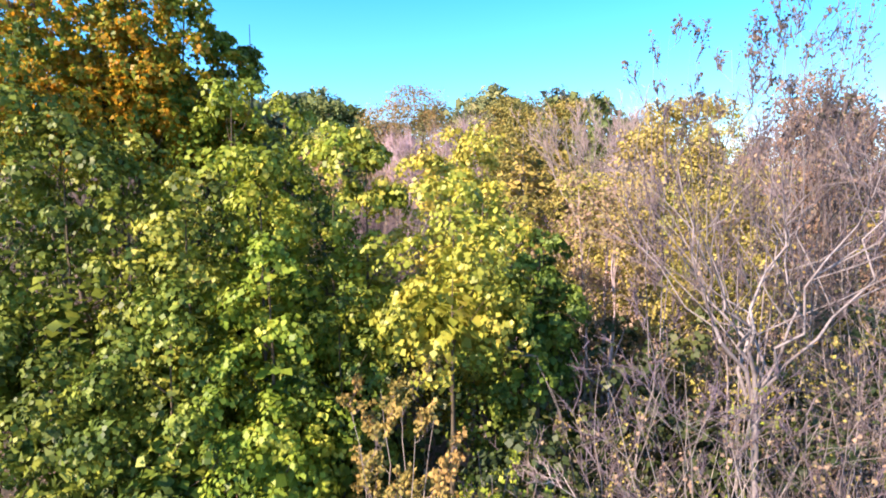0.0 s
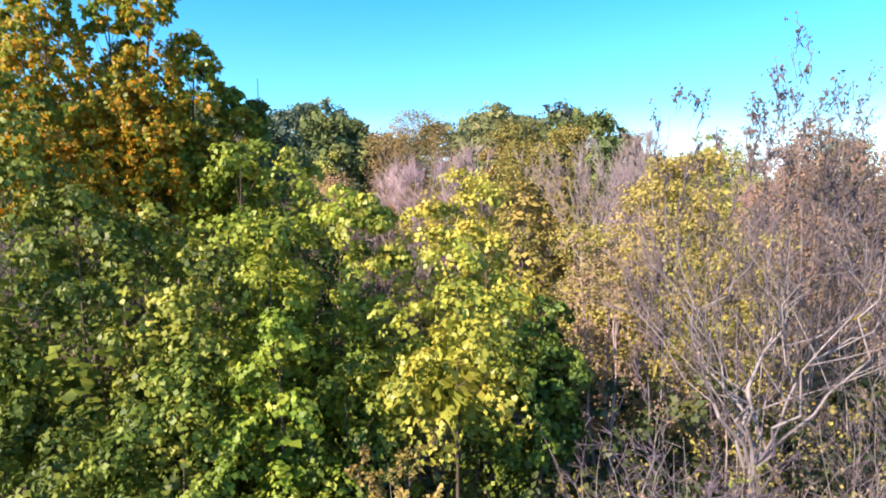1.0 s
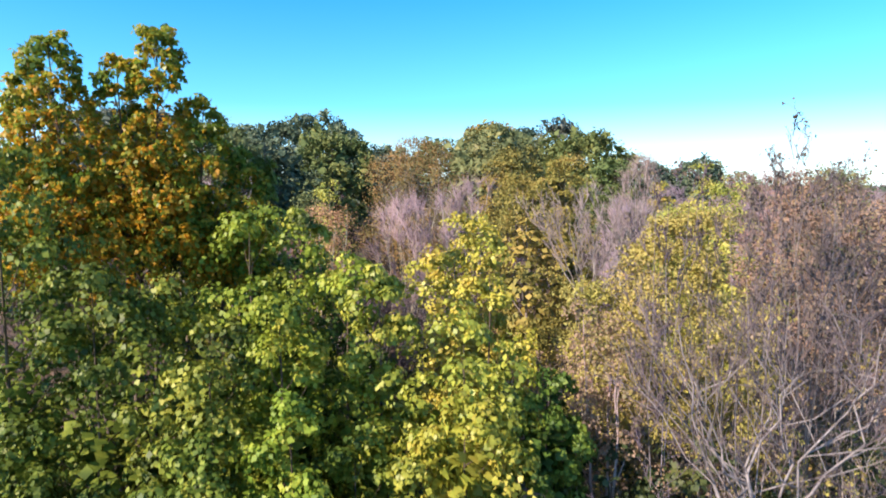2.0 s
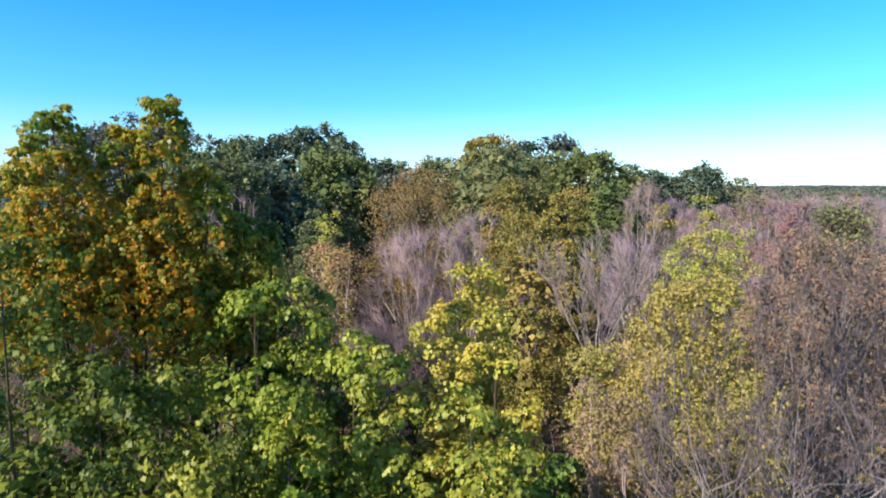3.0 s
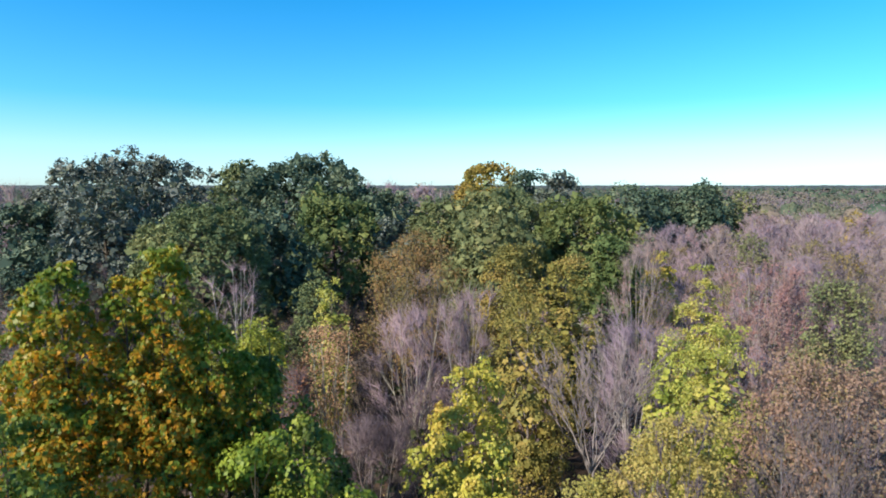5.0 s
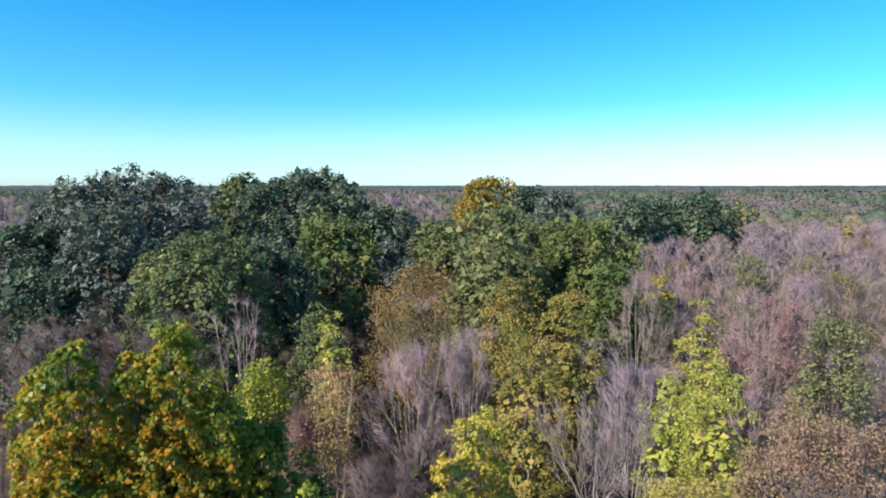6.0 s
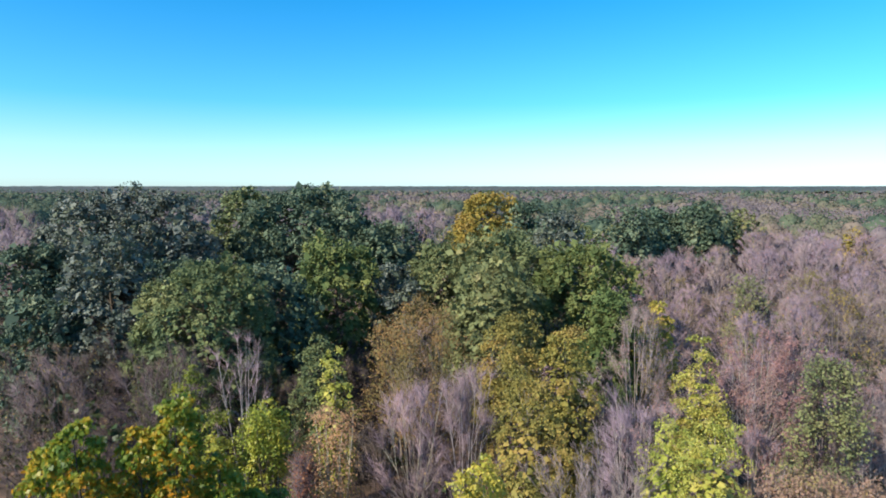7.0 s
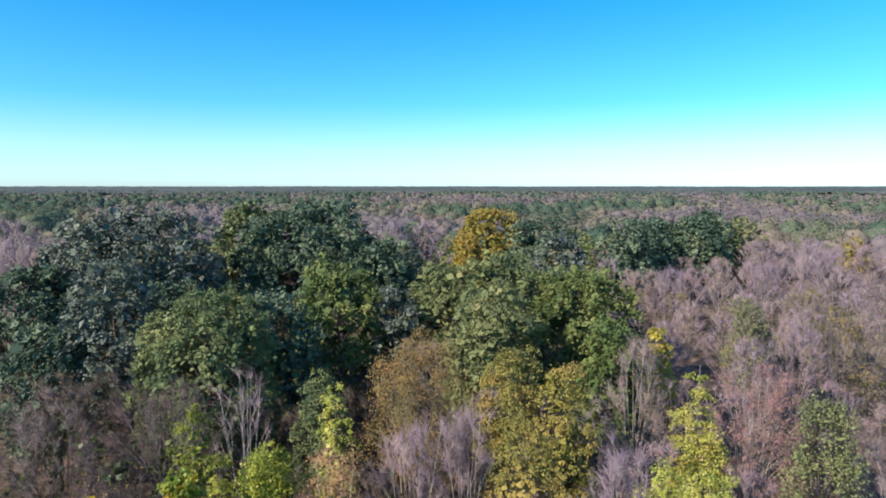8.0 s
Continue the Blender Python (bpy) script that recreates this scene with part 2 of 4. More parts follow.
# ---------------------------------------------------------------- mesh helpers
def mesh_of(name, pieces, material):
    """A mesh from pieces: pairs of points and faces, each with its own corner count."""
    me = bpy.data.meshes.new(name)
    vs, loops, starts, n, s = [], [], [], 0, 0
    for v, f in pieces:
        vs.append(np.asarray(v, np.float32))
        f = np.asarray(f, np.int32)
        loops.append((f + n).ravel())
        starts.append(s + np.arange(0, f.size, f.shape[1], dtype=np.int32))
        n += len(v)
        s += f.size
    me.vertices.add(n)
    me.vertices.foreach_set("co", np.concatenate(vs).ravel())
    me.loops.add(s)
    me.loops.foreach_set("vertex_index", np.concatenate(loops))
    starts = np.concatenate(starts)
    me.polygons.add(len(starts))
    me.polygons.foreach_set("loop_start", starts)
    me.update(calc_edges=True)
    me.materials.append(material)
    return me


def unit(v):
    return v / np.maximum(np.linalg.norm(v, axis=-1, keepdims=True), 1e-9)


def tubes(p0, p1, r0, r1, sides):
    """Tapered tubes from p0 to p1, as quads."""
    d = unit(p1 - p0)
    ref = np.where(np.abs(d[:, 2:3]) > 0.9, np.array([[1.0, 0, 0]]), np.array([[0, 0, 1.0]]))
    u = unit(np.cross(d, ref))
    w = np.cross(d, u)
    a = np.arange(sides) * 2 * np.pi / sides
    ring = u[:, None] * np.cos(a)[None, :, None] + w[:, None] * np.sin(a)[None, :, None]
    lo = p0[:, None] + ring * np.asarray(r0).reshape(-1, 1, 1)
    hi = p1[:, None] + ring * np.asarray(r1).reshape(-1, 1, 1)
    v = np.concatenate([lo, hi], 1).reshape(-1, 3)
    i = np.arange(sides)
    j = (i + 1) % sides
    q = np.stack([i, j, j + sides, i + sides], 1)
    f = (q[None] + (np.arange(len(p0)) * 2 * sides)[:, None, None]).reshape(-1, 4)
    return v, f


def spikes(p0, p1, r0):
    """Fine twigs: three-sided cones from p0 to their tips."""
    d = unit(p1 - p0)
    ref = np.where(np.abs(d[:, 2:3]) > 0.9, np.array([[1.0, 0, 0]]), np.array([[0, 0, 1.0]]))
    u = unit(np.cross(d, ref))
    w = np.cross(d, u)
    a = np.arange(3) * 2 * np.pi / 3
    ring = p0[:, None] + (u[:, None] * np.cos(a)[None, :, None] + w[:, None] * np.sin(a)[None, :, None]) * np.asarray(r0).reshape(-1, 1, 1)
    v = np.concatenate([ring, p1[:, None]], 1).reshape(-1, 3)
    q = np.array([[0, 1, 3], [1, 2, 3], [2, 0, 3]])
    return v, (q[None] + (np.arange(len(p0)) * 4)[:, None, None]).reshape(-1, 3)


def leaves(rs, at, out, size, stray=0.55, slim=1.0, up=0.45):
    """Pointed leaves from their stalks at the points, tilted roughly outwards and hanging a little."""
    k = len(at)
    nrm = unit(out * 0.55 + np.array([0, 0, up]) + rs.normal(0, stray, (k, 3)))
    d = rs.normal(0, 1, (k, 3)) + np.array([0, 0, -0.5]) + out * 0.5
    d = unit(d - nrm * (d * nrm).sum(1, keepdims=True))
    s = np.cross(nrm, d)
    L = (size * rs.uniform(0.6, 1.35, k))[:, None]
    W = L * rs.uniform(0.32, 0.46, k)[:, None] * slim
    v = np.stack([at, at + d * L * 0.42 + s * W + nrm * W * 0.25, at + d * L, at + d * L * 0.42 - s * W + nrm * W * 0.25], 1).reshape(-1, 3)
    f = np.arange(4 * k).reshape(-1, 4)
    return v, f


def curve(p0, p1, lift, n, rs, wob):
    """Points on bowed branches from p0 to p1: arrays (branch, n + 1, 3)."""
    t = np.linspace(0, 1, n + 1)[None, :, None]
    mid = (p0 + p1) / 2 + lift
    c = (1 - t) ** 2 * p0[:, None] + 2 * t * (1 - t) * mid[:, None] + t ** 2 * p1[:, None]
    c[:, 1:-1] += rs.normal(0, 1, c[:, 1:-1].shape) * wob
    return c


def curve_tubes(c, r0, r1, sides):
    n = c.shape[1] - 1
    t = np.linspace(0, 1, n + 1)
    r = np.asarray(r0).reshape(-1, 1) * (1 - t) + np.asarray(r1).reshape(-1, 1) * t
    return tubes(c[:, :-1].reshape(-1, 3), c[:, 1:].reshape(-1, 3), r[:, :-1].ravel(), r[:, 1:].ravel(), sides)


PROFILES = {
    "broad": lambda u: np.sqrt(np.clip(1 - u ** 4.2, 0, 1)) * (0.8 + 0.2 * np.minimum(u / 0.3, 1)),
    "dome": lambda u: np.sqrt(np.clip(1 - u ** 2.8, 0, 1)) * (0.72 + 0.28 * np.minimum(u / 0.3, 1)),
    "round": lambda u: np.sqrt(np.clip(1 - (2 * u - 1) ** 2, 0, 1)) * 0.9 + 0.1 * (1 - u),
    "cone": lambda u: np.clip(1 - u, 0, 1) ** 0.8 * 0.92 + 0.08,
    "column": lambda u: np.clip(1 - u ** 3, 0, 1) * 0.9 * (0.6 + 0.4 * np.minimum(u / 0.25, 1)) + 0.06,
    "vase": lambda u: (0.35 + 0.65 * u) * np.sqrt(np.clip(1 - u ** 5, 0, 1)) + 0.05,
}


def attractors(rs, k, height, width, base, profile, hollow, lumpy=1.0):
    """Ends of the leafy boughs inside the crown's envelope, with an uneven outline."""
    n = k * 12
    u = rs.uniform(0, 1, n) ** (0.72 if profile in ("dome", "broad") else 1.0)
    rad = PROFILES[profile](u)
    th = rs.uniform(0, 2 * np.pi, n)
    ph = rs.uniform(0, 2 * np.pi, 6)
    rough = 1 + lumpy * (0.2 * np.sin(3 * th + ph[0] + 5 * u) + 0.14 * np.sin(5 * th + ph[1] - 9 * u))
    r = rad * width / 2 * rough * (1 - (1 - hollow * np.clip((0.95 - u) / 0.3, 0, 1)) * rs.uniform(0, 1, n)) ** 0.6
    z = base + u * (height - base)
    at = np.stack([r * np.cos(th), r * np.sin(th), z], 1)
    wave = 9.0 / max(width, 2.0)
    lump = np.sin(at[:, 0] * wave + ph[2]) + np.sin(at[:, 1] * wave + ph[3]) + np.sin(at[:, 2] * wave * 1.1 + ph[4])
    keep = (rs.uniform(0, 1, n) < np.sqrt(rad / rad.max()) * 0.9 + 0.1) & (lump * lumpy > -0.75 + rs.normal(0, 0.25, n))
    return at[keep][:k], u[keep][:k]


def thing_parts(kind, label, category, x, y, parts, group, yaw=0.0):
    """A tree: an Empty at its foot with its parts under it."""
    top = tagged(new(kind), label, category, group)
    top.matrix_world = pose(x, y, 0, 0, 0, yaw)
    for name, me in parts:
        ob = new(name, me)
        ob.parent = top
        if name != "trunk":
            tagged(ob, kind="stuff")
    return top


def leafy_tree(kind, label, x, y, height, width, base, leaf, bark, profile="round", boughs=60, per=60, size=0.13, puff=0.35,
               seed=0, hollow=0.35, trunk_r=0.12, leaders=1, group="", flat=0.8, wood_every=1, spread=0.24, lumpy=1.0, rosette=1, slim=1.0, stray=0.55):
    """A tree in leaf: tapered trunk, bowed boughs, and leaves in clumps round the boughs' ends. rosette: leaves that stand together."""
    rs = np.random.RandomState(seed)
    foot = np.zeros((leaders, 3))
    foot[:, 2] = -0.15
    a = rs.uniform(0, 6.3) + np.arange(leaders) * 2 * np.pi / leaders + rs.normal(0, 0.3, leaders)
    rad = width * spread * rs.uniform(0.6, 1.3, leaders) * (leaders > 1)
    drop = rs.uniform(0.01, 0.11, leaders) * height
    drop[0] = 0
    ends = np.column_stack([np.cos(a) * rad, np.sin(a) * rad, height - puff * 0.7 - drop])
    c = curve(foot, ends, np.column_stack([ends[:, :2] * 0.15 + rs.normal(0, 0.03, (leaders, 2)) * width, np.zeros(leaders)]), 9, rs, 0.012 * width)
    wood = [curve_tubes(c, np.full(leaders, trunk_r * (1 if leaders == 1 else 0.7)), np.full(leaders, trunk_r * 0.08), 6)]
    tips, u = attractors(rs, int(boughs * 0.75), height - puff * 0.6, max(width - puff * 1.2, 0.3), base, profile, hollow, lumpy)
    # every leader carries its own leafy tip
    lead = max(4, boughs // 12)
    li = np.repeat(np.arange(leaders), lead)
    t = rs.uniform(0.62, 1.0, len(li)) * 9
    i = np.minimum(t.astype(int), 8)
    w = (t - i)[:, None]
    off = rs.normal(0, 1, (len(li), 3)) * np.array([1, 1, 0.3]) * (0.02 + 0.13 * width * (1 - t / 9.4))[:, None]
    tips = np.concatenate([tips, c[li, i] * (1 - w) + c[li, i + 1] * w + off, ends])
    near = ((tips[:, None, :2] - (c[:, 6, :2] * 1.0)[None]) ** 2).sum(-1)
    which = near.argmin(1)
    dist = np.sqrt(near.min(1))
    z0 = np.clip(tips[:, 2] - 0.08 * height * rs.uniform(0.4, 1.0, len(tips)) - dist * 0.6, base * 0.5, height * 0.9)
    f = np.clip(z0 / height, 0, 1) * 9
    i = np.minimum(f.astype(int), 8)
    w = (f - i)[:, None]
    p0 = c[which, i] * (1 - w) + c[which, i + 1] * w
    bow = np.column_stack([(tips - p0)[:, :2] * 0.12, -0.12 * dist])
    b = curve(p0, tips, bow, 3, rs, 0.008 * width)
    br = trunk_r * (0.34 - 0.24 * z0 / height)
    sel = slice(None, None, wood_every)
    wood.append(curve_tubes(b[sel], br[sel], br[sel] * 0.2, 4 if wood_every == 1 else 3))
    # leaves in uneven puffs, facing outwards
    m = len(tips)
    pr = puff * rs.uniform(0.55, 1.4, m)
    count = np.maximum(3, (per / rosette * (pr / puff) ** 2).astype(int))
    who = np.repeat(np.arange(m), count)
    k = len(who)
    mid = np.array([0, 0, base + (height - base) * 0.4])
    outward = unit((tips - mid) * np.array([1, 1, 0.7]))
    d = unit(unit(rs.normal(0, 1, (k, 3))) + outward[who] * 0.6 + np.array([0, 0, 0.3]))
    lump = 1 + 0.3 * np.sin(d[:, 0] * 5 + who) * np.sin(d[:, 2] * 6 + 2 * who)
    at = tips[who] + d * (pr[who] * lump * rs.uniform(0.2, 1, k) ** 0.5)[:, None] * np.array([1, 1, flat])
    parts = [("trunk", mesh_of("trunk", wood, bark))]
    if rosette > 1:
        # leaves stand together in tufts at the twigs' ends
        at, who = np.repeat(at, rosette, 0), np.repeat(who, rosette)
        d = unit(np.repeat(d, rosette, 0) + rs.normal(0, 0.55, (len(at), 3)))
        at = at + rs.normal(0, size * 0.22, at.shape)
        k = len(at)
    pieces = [leaves(rs, at, d, size, stray, slim)]
    parts.append(("crown", mesh_of("crown", pieces, leaf)))
    return thing_parts(kind, label, "tree", x, y, parts, group)


def billows(rs, x, y, height, width, base, lobe, lumpy, spare, peak):
    """Billows of one rounded crown: their places and outward directions, and the crown's middle."""
    half = max(width / 2 - lobe * 0.95, 0.3)
    zc = base + (height - base) * (0.36 if peak > 1.6 else 0.2)
    n = max(14, int(1.55 * (4.0 * half * half + 5.0 * half * (height - base) * 0.5) / (lobe * lobe * 1.6)))
    i = np.arange(n) + 0.5
    dz = 1 - 1.72 * i / n
    az = i * 2.39996 + rs.uniform(0, 6.3)
    d = unit(np.column_stack([np.sqrt(1 - dz * dz) * np.cos(az), np.sqrt(1 - dz * dz) * np.sin(az), dz]) + rs.normal(0, 0.09, (n, 3)))
    flatten = (np.abs(d[:, 2]) ** peak + np.hypot(d[:, 0], d[:, 1]) ** peak) ** (-1 / peak)
    ph = rs.uniform(0, 6.3, 6)
    swell = 1 + lumpy * (0.09 * np.sin(3 * az % 6.2832 + ph[0]) * np.cos(4 * d[:, 2] + ph[1]) + 0.08 * np.sin(5 * d[:, 0] + ph[2]) * np.sin(5 * d[:, 1] + ph[3]) + rs.normal(0, 0.055, n))
    mid = np.array([x + rs.normal(0, 0.04) * width, y + rs.normal(0, 0.04) * width, zc])
    rise = np.where(d[:, 2] > 0, height - zc - lobe * 0.95, zc - base)
    tall = np.minimum(1.0, half / np.maximum(rise, 0.1))
    p = mid + d * flatten[:, None] * np.column_stack([half * swell, half * swell, rise * (1 + (swell - 1) * tall)])
    keep = rs.uniform(0, 1, n) >= spare
    return p[keep], d[keep], np.repeat(mid[None], keep.sum(), 0)


def billow_tree(kind, label, x, y, height, width, base, leaf, bark, seed=0, lobe=1.0, size=0.25, subs=6, per=24, trunk_r=0.2, group="", slim=1.0, lumpy=1.0, spare=0.0, peak=2.2,
                fill=8, fill_size=0.0, plumes=(), tip_leaf=None, deep=(0.58, 0.9), shell=0.5, stray=0.26, up=0.45):
    """A full-crowned tree: a rounded crown of billows, each of smaller tufts, with leaves on their outer sides. spare: share of billows left out; peak: below 2 the crown is pointed, above it is domed.
    plumes: further narrow crowns (x, y, height, width, base) that rise out of it; tip_leaf: leaves of the topmost tufts."""
    rs = np.random.RandomState(seed)
    sets = [billows(rs, 0, 0, height, width, base, lobe, lumpy, spare, peak)]
    sets += [billows(rs, px, py, ph, pw, pb, lobe * 0.75, lumpy * 0.6, spare * 0.6, 2.0) for px, py, ph, pw, pb in plumes]
    tops = np.concatenate([np.full(len(g[0]), h) for g, h in zip(sets, [height * (0.0 if plumes else 1.0)] + [q[2] for q in plumes])])
    p, d, mid = (np.concatenate(c) for c in zip(*sets))
    n = len(p)
    r = lobe * rs.uniform(0.6, 1.35, n) * np.where(np.arange(n) < len(sets[0][0]), 1.0, 0.75)
    # tufts on the outer side of every billow
    w1 = np.repeat(np.arange(n), subs)
    e = unit(unit(rs.normal(0, 1, (len(w1), 3))) + d[w1] * 0.8 + np.array([0, 0, 0.35]))
    t = p[w1] + e * (r[w1] * rs.uniform(0.45, 0.9, len(w1)))[:, None]
    tr = r[w1] * rs.uniform(0.32, 0.6, len(w1))
    w2 = np.repeat(np.arange(len(t)), per)
    g = unit(unit(rs.normal(0, 1, (len(w2), 3))) + e[w2] * 0.7 + np.array([0, 0, 0.3]))
    at = t[w2] + g * (tr[w2] * rs.uniform(shell, 1.05, len(w2)))[:, None]
    parts = []
    if tip_leaf:
        high = at[:, 2] > tops[w1[w2]] - rs.uniform(0.3, 2.2, len(at)) * (tops[w1[w2]] > 0) + 99 * (tops[w1[w2]] == 0)
        parts.append(("crown_tip", mesh_of("crown_tip", [leaves(rs, at[high], g[high] * 1.3, size, stray, slim, up)], tip_leaf)))
        at, g = at[~high], g[~high]
    pieces = [leaves(rs, at, g * 1.3, size, stray, slim, up)]
    if shell > 0.6:
        # close-set leaves inside every tuft
        w4 = np.repeat(np.arange(len(t)), 4)
        pieces.append(leaves(rs, t[w4] + rs.normal(0, 0.3, (len(w4), 3)) * tr[w4][:, None], e[w4], tr[w4] * 0.95, 1.2, 1.0))
    # inner foliage that closes the crown
    w3 = np.repeat(np.arange(n), fill)
    inner = mid[w3] + (p[w3] - mid[w3]) * rs.uniform(*deep, (len(w3), 1)) + rs.normal(0, lobe * 0.3, (len(w3), 3))
    pieces.append(leaves(rs, inner, d[w3] * 2, fill_size or max(lobe * 0.55, size), 0.25, 1.3))
    stems = np.array([(g[2][0, 0], g[2][0, 1], h) for g, h in zip(sets, [height - lobe * 1.2] + [q[2] - lobe for q in plumes])])
    m = len(stems)
    c = curve(np.column_stack([rs.normal(0, 0.03, (m, 2)), np.full(m, -0.15)]), stems, np.column_stack([stems[:, :2] * 0.25, np.zeros(m)]), 9, rs, 0.006 * width)
    wood = [curve_tubes(c, np.full(m, trunk_r), np.full(m, trunk_r * 0.1), 7)]
    ends = p[::2]
    which = ((ends[:, None, :2] - stems[None, :, :2]) ** 2).sum(-1).argmin(1)
    off = np.sqrt(((ends[:, :2] - stems[which, :2]) ** 2).sum(-1))
    z0 = np.clip(ends[:, 2] - 0.45 * off - 0.05 * height, base * 0.6, stems[which, 2] * 0.92)
    f = np.clip(z0 / stems[which, 2], 0, 0.99) * 9
    k = f.astype(int)
    q = (f - k)[:, None]
    p0 = c[which, k] * (1 - q) + c[which, k + 1] * q
    br = trunk_r * (0.4 - 0.3 * np.clip(z0 / height, 0, 1))
    wood.append(curve_tubes(curve(p0, ends, np.column_stack([(ends - p0)[:, :2] * 0.12, np.full(len(ends), -0.03 * width)]), 3, rs, 0.006 * width), br, br * 0.25, 3))
    parts = [("trunk", mesh_of("trunk", wood, bark)), ("crown", mesh_of("crown", pieces, leaf))] + parts
    return thing_parts(kind, label, "tree", x, y, parts, group)


def bare_tree(kind, label, x, y, height, width, bark, twig, seed=0, stems=3, limbs=14, subs=7, twigs=6, fine=3, base=0.25, r=0.07, leaf=None,
              n_leaf=0, size=0.07, group="", category="tree", up=0.5, tip=0.004, fork=0.0, sides=5, bend=1.0):
    """A leafless or thinly leaved tree: stems, limbs, branches and a haze of fine twigs. fork: height of a single trunk below the stems."""
    rs = np.random.RandomState(seed)
    foot = rs.normal(0, 0.06, (stems, 3))
    foot[:, 2] = fork - 0.15
    a = rs.uniform(0, 2 * np.pi) + np.arange(stems) * 2 * np.pi / stems + rs.normal(0, 0.35, stems)
    rad = width * 0.3 * rs.uniform(0.35, 1.25, stems) * (stems > 1)
    ends = np.column_stack([np.cos(a) * rad, np.sin(a) * rad, height * rs.uniform(0.84, 0.99, stems)])
    c = curve(foot, ends, np.column_stack([ends[:, :2] * (0.2 if fork else -0.2) + rs.normal(0, 0.05, (stems, 2)) * width, np.zeros(stems)]), 8, rs, 0.006 * width * bend)
    wood = [curve_tubes(c, r * rs.uniform(0.5, 1, stems), np.full(stems, r * 0.12), sides)]
    if fork:
        t = curve(np.array([[0.1, 0, -0.15]]), np.array([[0, 0, fork]]), np.array([[0.12, 0.05, 0]]), 5, rs, 0.02)
        wood.append(curve_tubes(t, [r * 1.5], [r * 1.15], 8))

    def along(c, k, lo, hi):
        src = np.repeat(np.arange(len(c)), k)
        n = c.shape[1] - 1
        s = rs.uniform(lo, hi, len(src))
        t = np.minimum(s * n, n - 1e-3)
        i = t.astype(int)
        w = (t - i)[:, None]
        return src, s, c[src, i] * (1 - w) + c[src, i + 1] * w, unit(c[src, i + 1] - c[src, i])

    src, s, p, d = along(c, max(1, limbs // stems), base, 1.0)
    az = rs.uniform(0, 2 * np.pi, len(src))
    side = np.column_stack([np.cos(az), np.sin(az), np.zeros(len(src))])
    dirn = unit(d * 0.75 + side * 0.65 + np.array([0, 0, 1.0]) * (up * rs.uniform(0.3, 1.3, len(src)))[:, None])
    length = np.minimum(width * 0.5 * rs.uniform(0.6, 1.15, len(src)) * (1.15 - 0.55 * s), (height - p[:, 2]) / np.maximum(dirn[:, 2], 0.2) + 0.2)
    c1 = curve(p, p + dirn * length[:, None], np.column_stack([side[:, :2] * 0.1, np.full(len(src), -0.1)]) * length[:, None], 4, rs, 0.006 * width * bend)
    r1 = r * 0.4 * (1.1 - 0.7 * s)
    wood.append(curve_tubes(c1, r1, r1 * 0.3, 3))
    src1, s1, p, d = along(c1, subs, 0.2, 1.0)
    dirn = unit(d * 0.9 + unit(rs.normal(0, 1, p.shape)) * 0.6 + np.array([0, 0, up * 0.8]))
    l2 = length[src1] * 0.45 * rs.uniform(0.6, 1.2, len(p)) * (1.2 - 0.6 * s1)
    c2 = curve(p, p + dirn * l2[:, None], np.zeros_like(p), 2, rs, 0.004 * width * bend)
    r2 = np.maximum(r1[src1] * 0.35, tip * 1.4)
    thin = [curve_tubes(c2, r2, np.maximum(r2 * 0.4, tip), 3)]
    src2, s2, p, d = along(c2, twigs, 0.15, 1.0)
    dirn = unit(d * 0.9 + unit(rs.normal(0, 1, p.shape)) * 0.7 + np.array([0, 0, up * 0.6]))
    l3 = np.maximum(l2[src2] * 0.5, 0.12) * rs.uniform(0.6, 1.3, len(p))
    q = p + dirn * l3[:, None]
    thin.append(spikes(p, q, np.full(len(p), tip * 1.3)))
    last = np.stack([p, q], 1)
    if fine:
        src3, s3, p, d = along(last, fine, 0.2, 1.0)
        dirn = unit(d * 0.9 + unit(rs.normal(0, 1, p.shape)) * 0.6 + np.array([0, 0, 0.2]))
        q = p + dirn * (l3[src3] * 0.7 * rs.uniform(0.6, 1.3, len(p)))[:, None]
        thin.append(spikes(p, q, np.full(len(p), tip)))
        last = np.stack([p, q], 1)
    parts = [("trunk", mesh_of("trunk", wood, bark)), ("twig_crown", mesh_of("twig_crown", thin, twig))]
    if n_leaf:
        who = rs.randint(0, len(last), n_leaf)
        t = rs.uniform(0.2, 1.0, n_leaf)[:, None]
        at = last[who, 0] * (1 - t) + last[who, -1] * t + rs.normal(0, 0.02, (n_leaf, 3))
        parts.append(("foliage", mesh_of("foliage", [leaves(rs, at, unit(rs.normal(0, 1, at.shape)), size)], leaf)))
    return thing_parts(kind, label, category, x, y, parts, group)


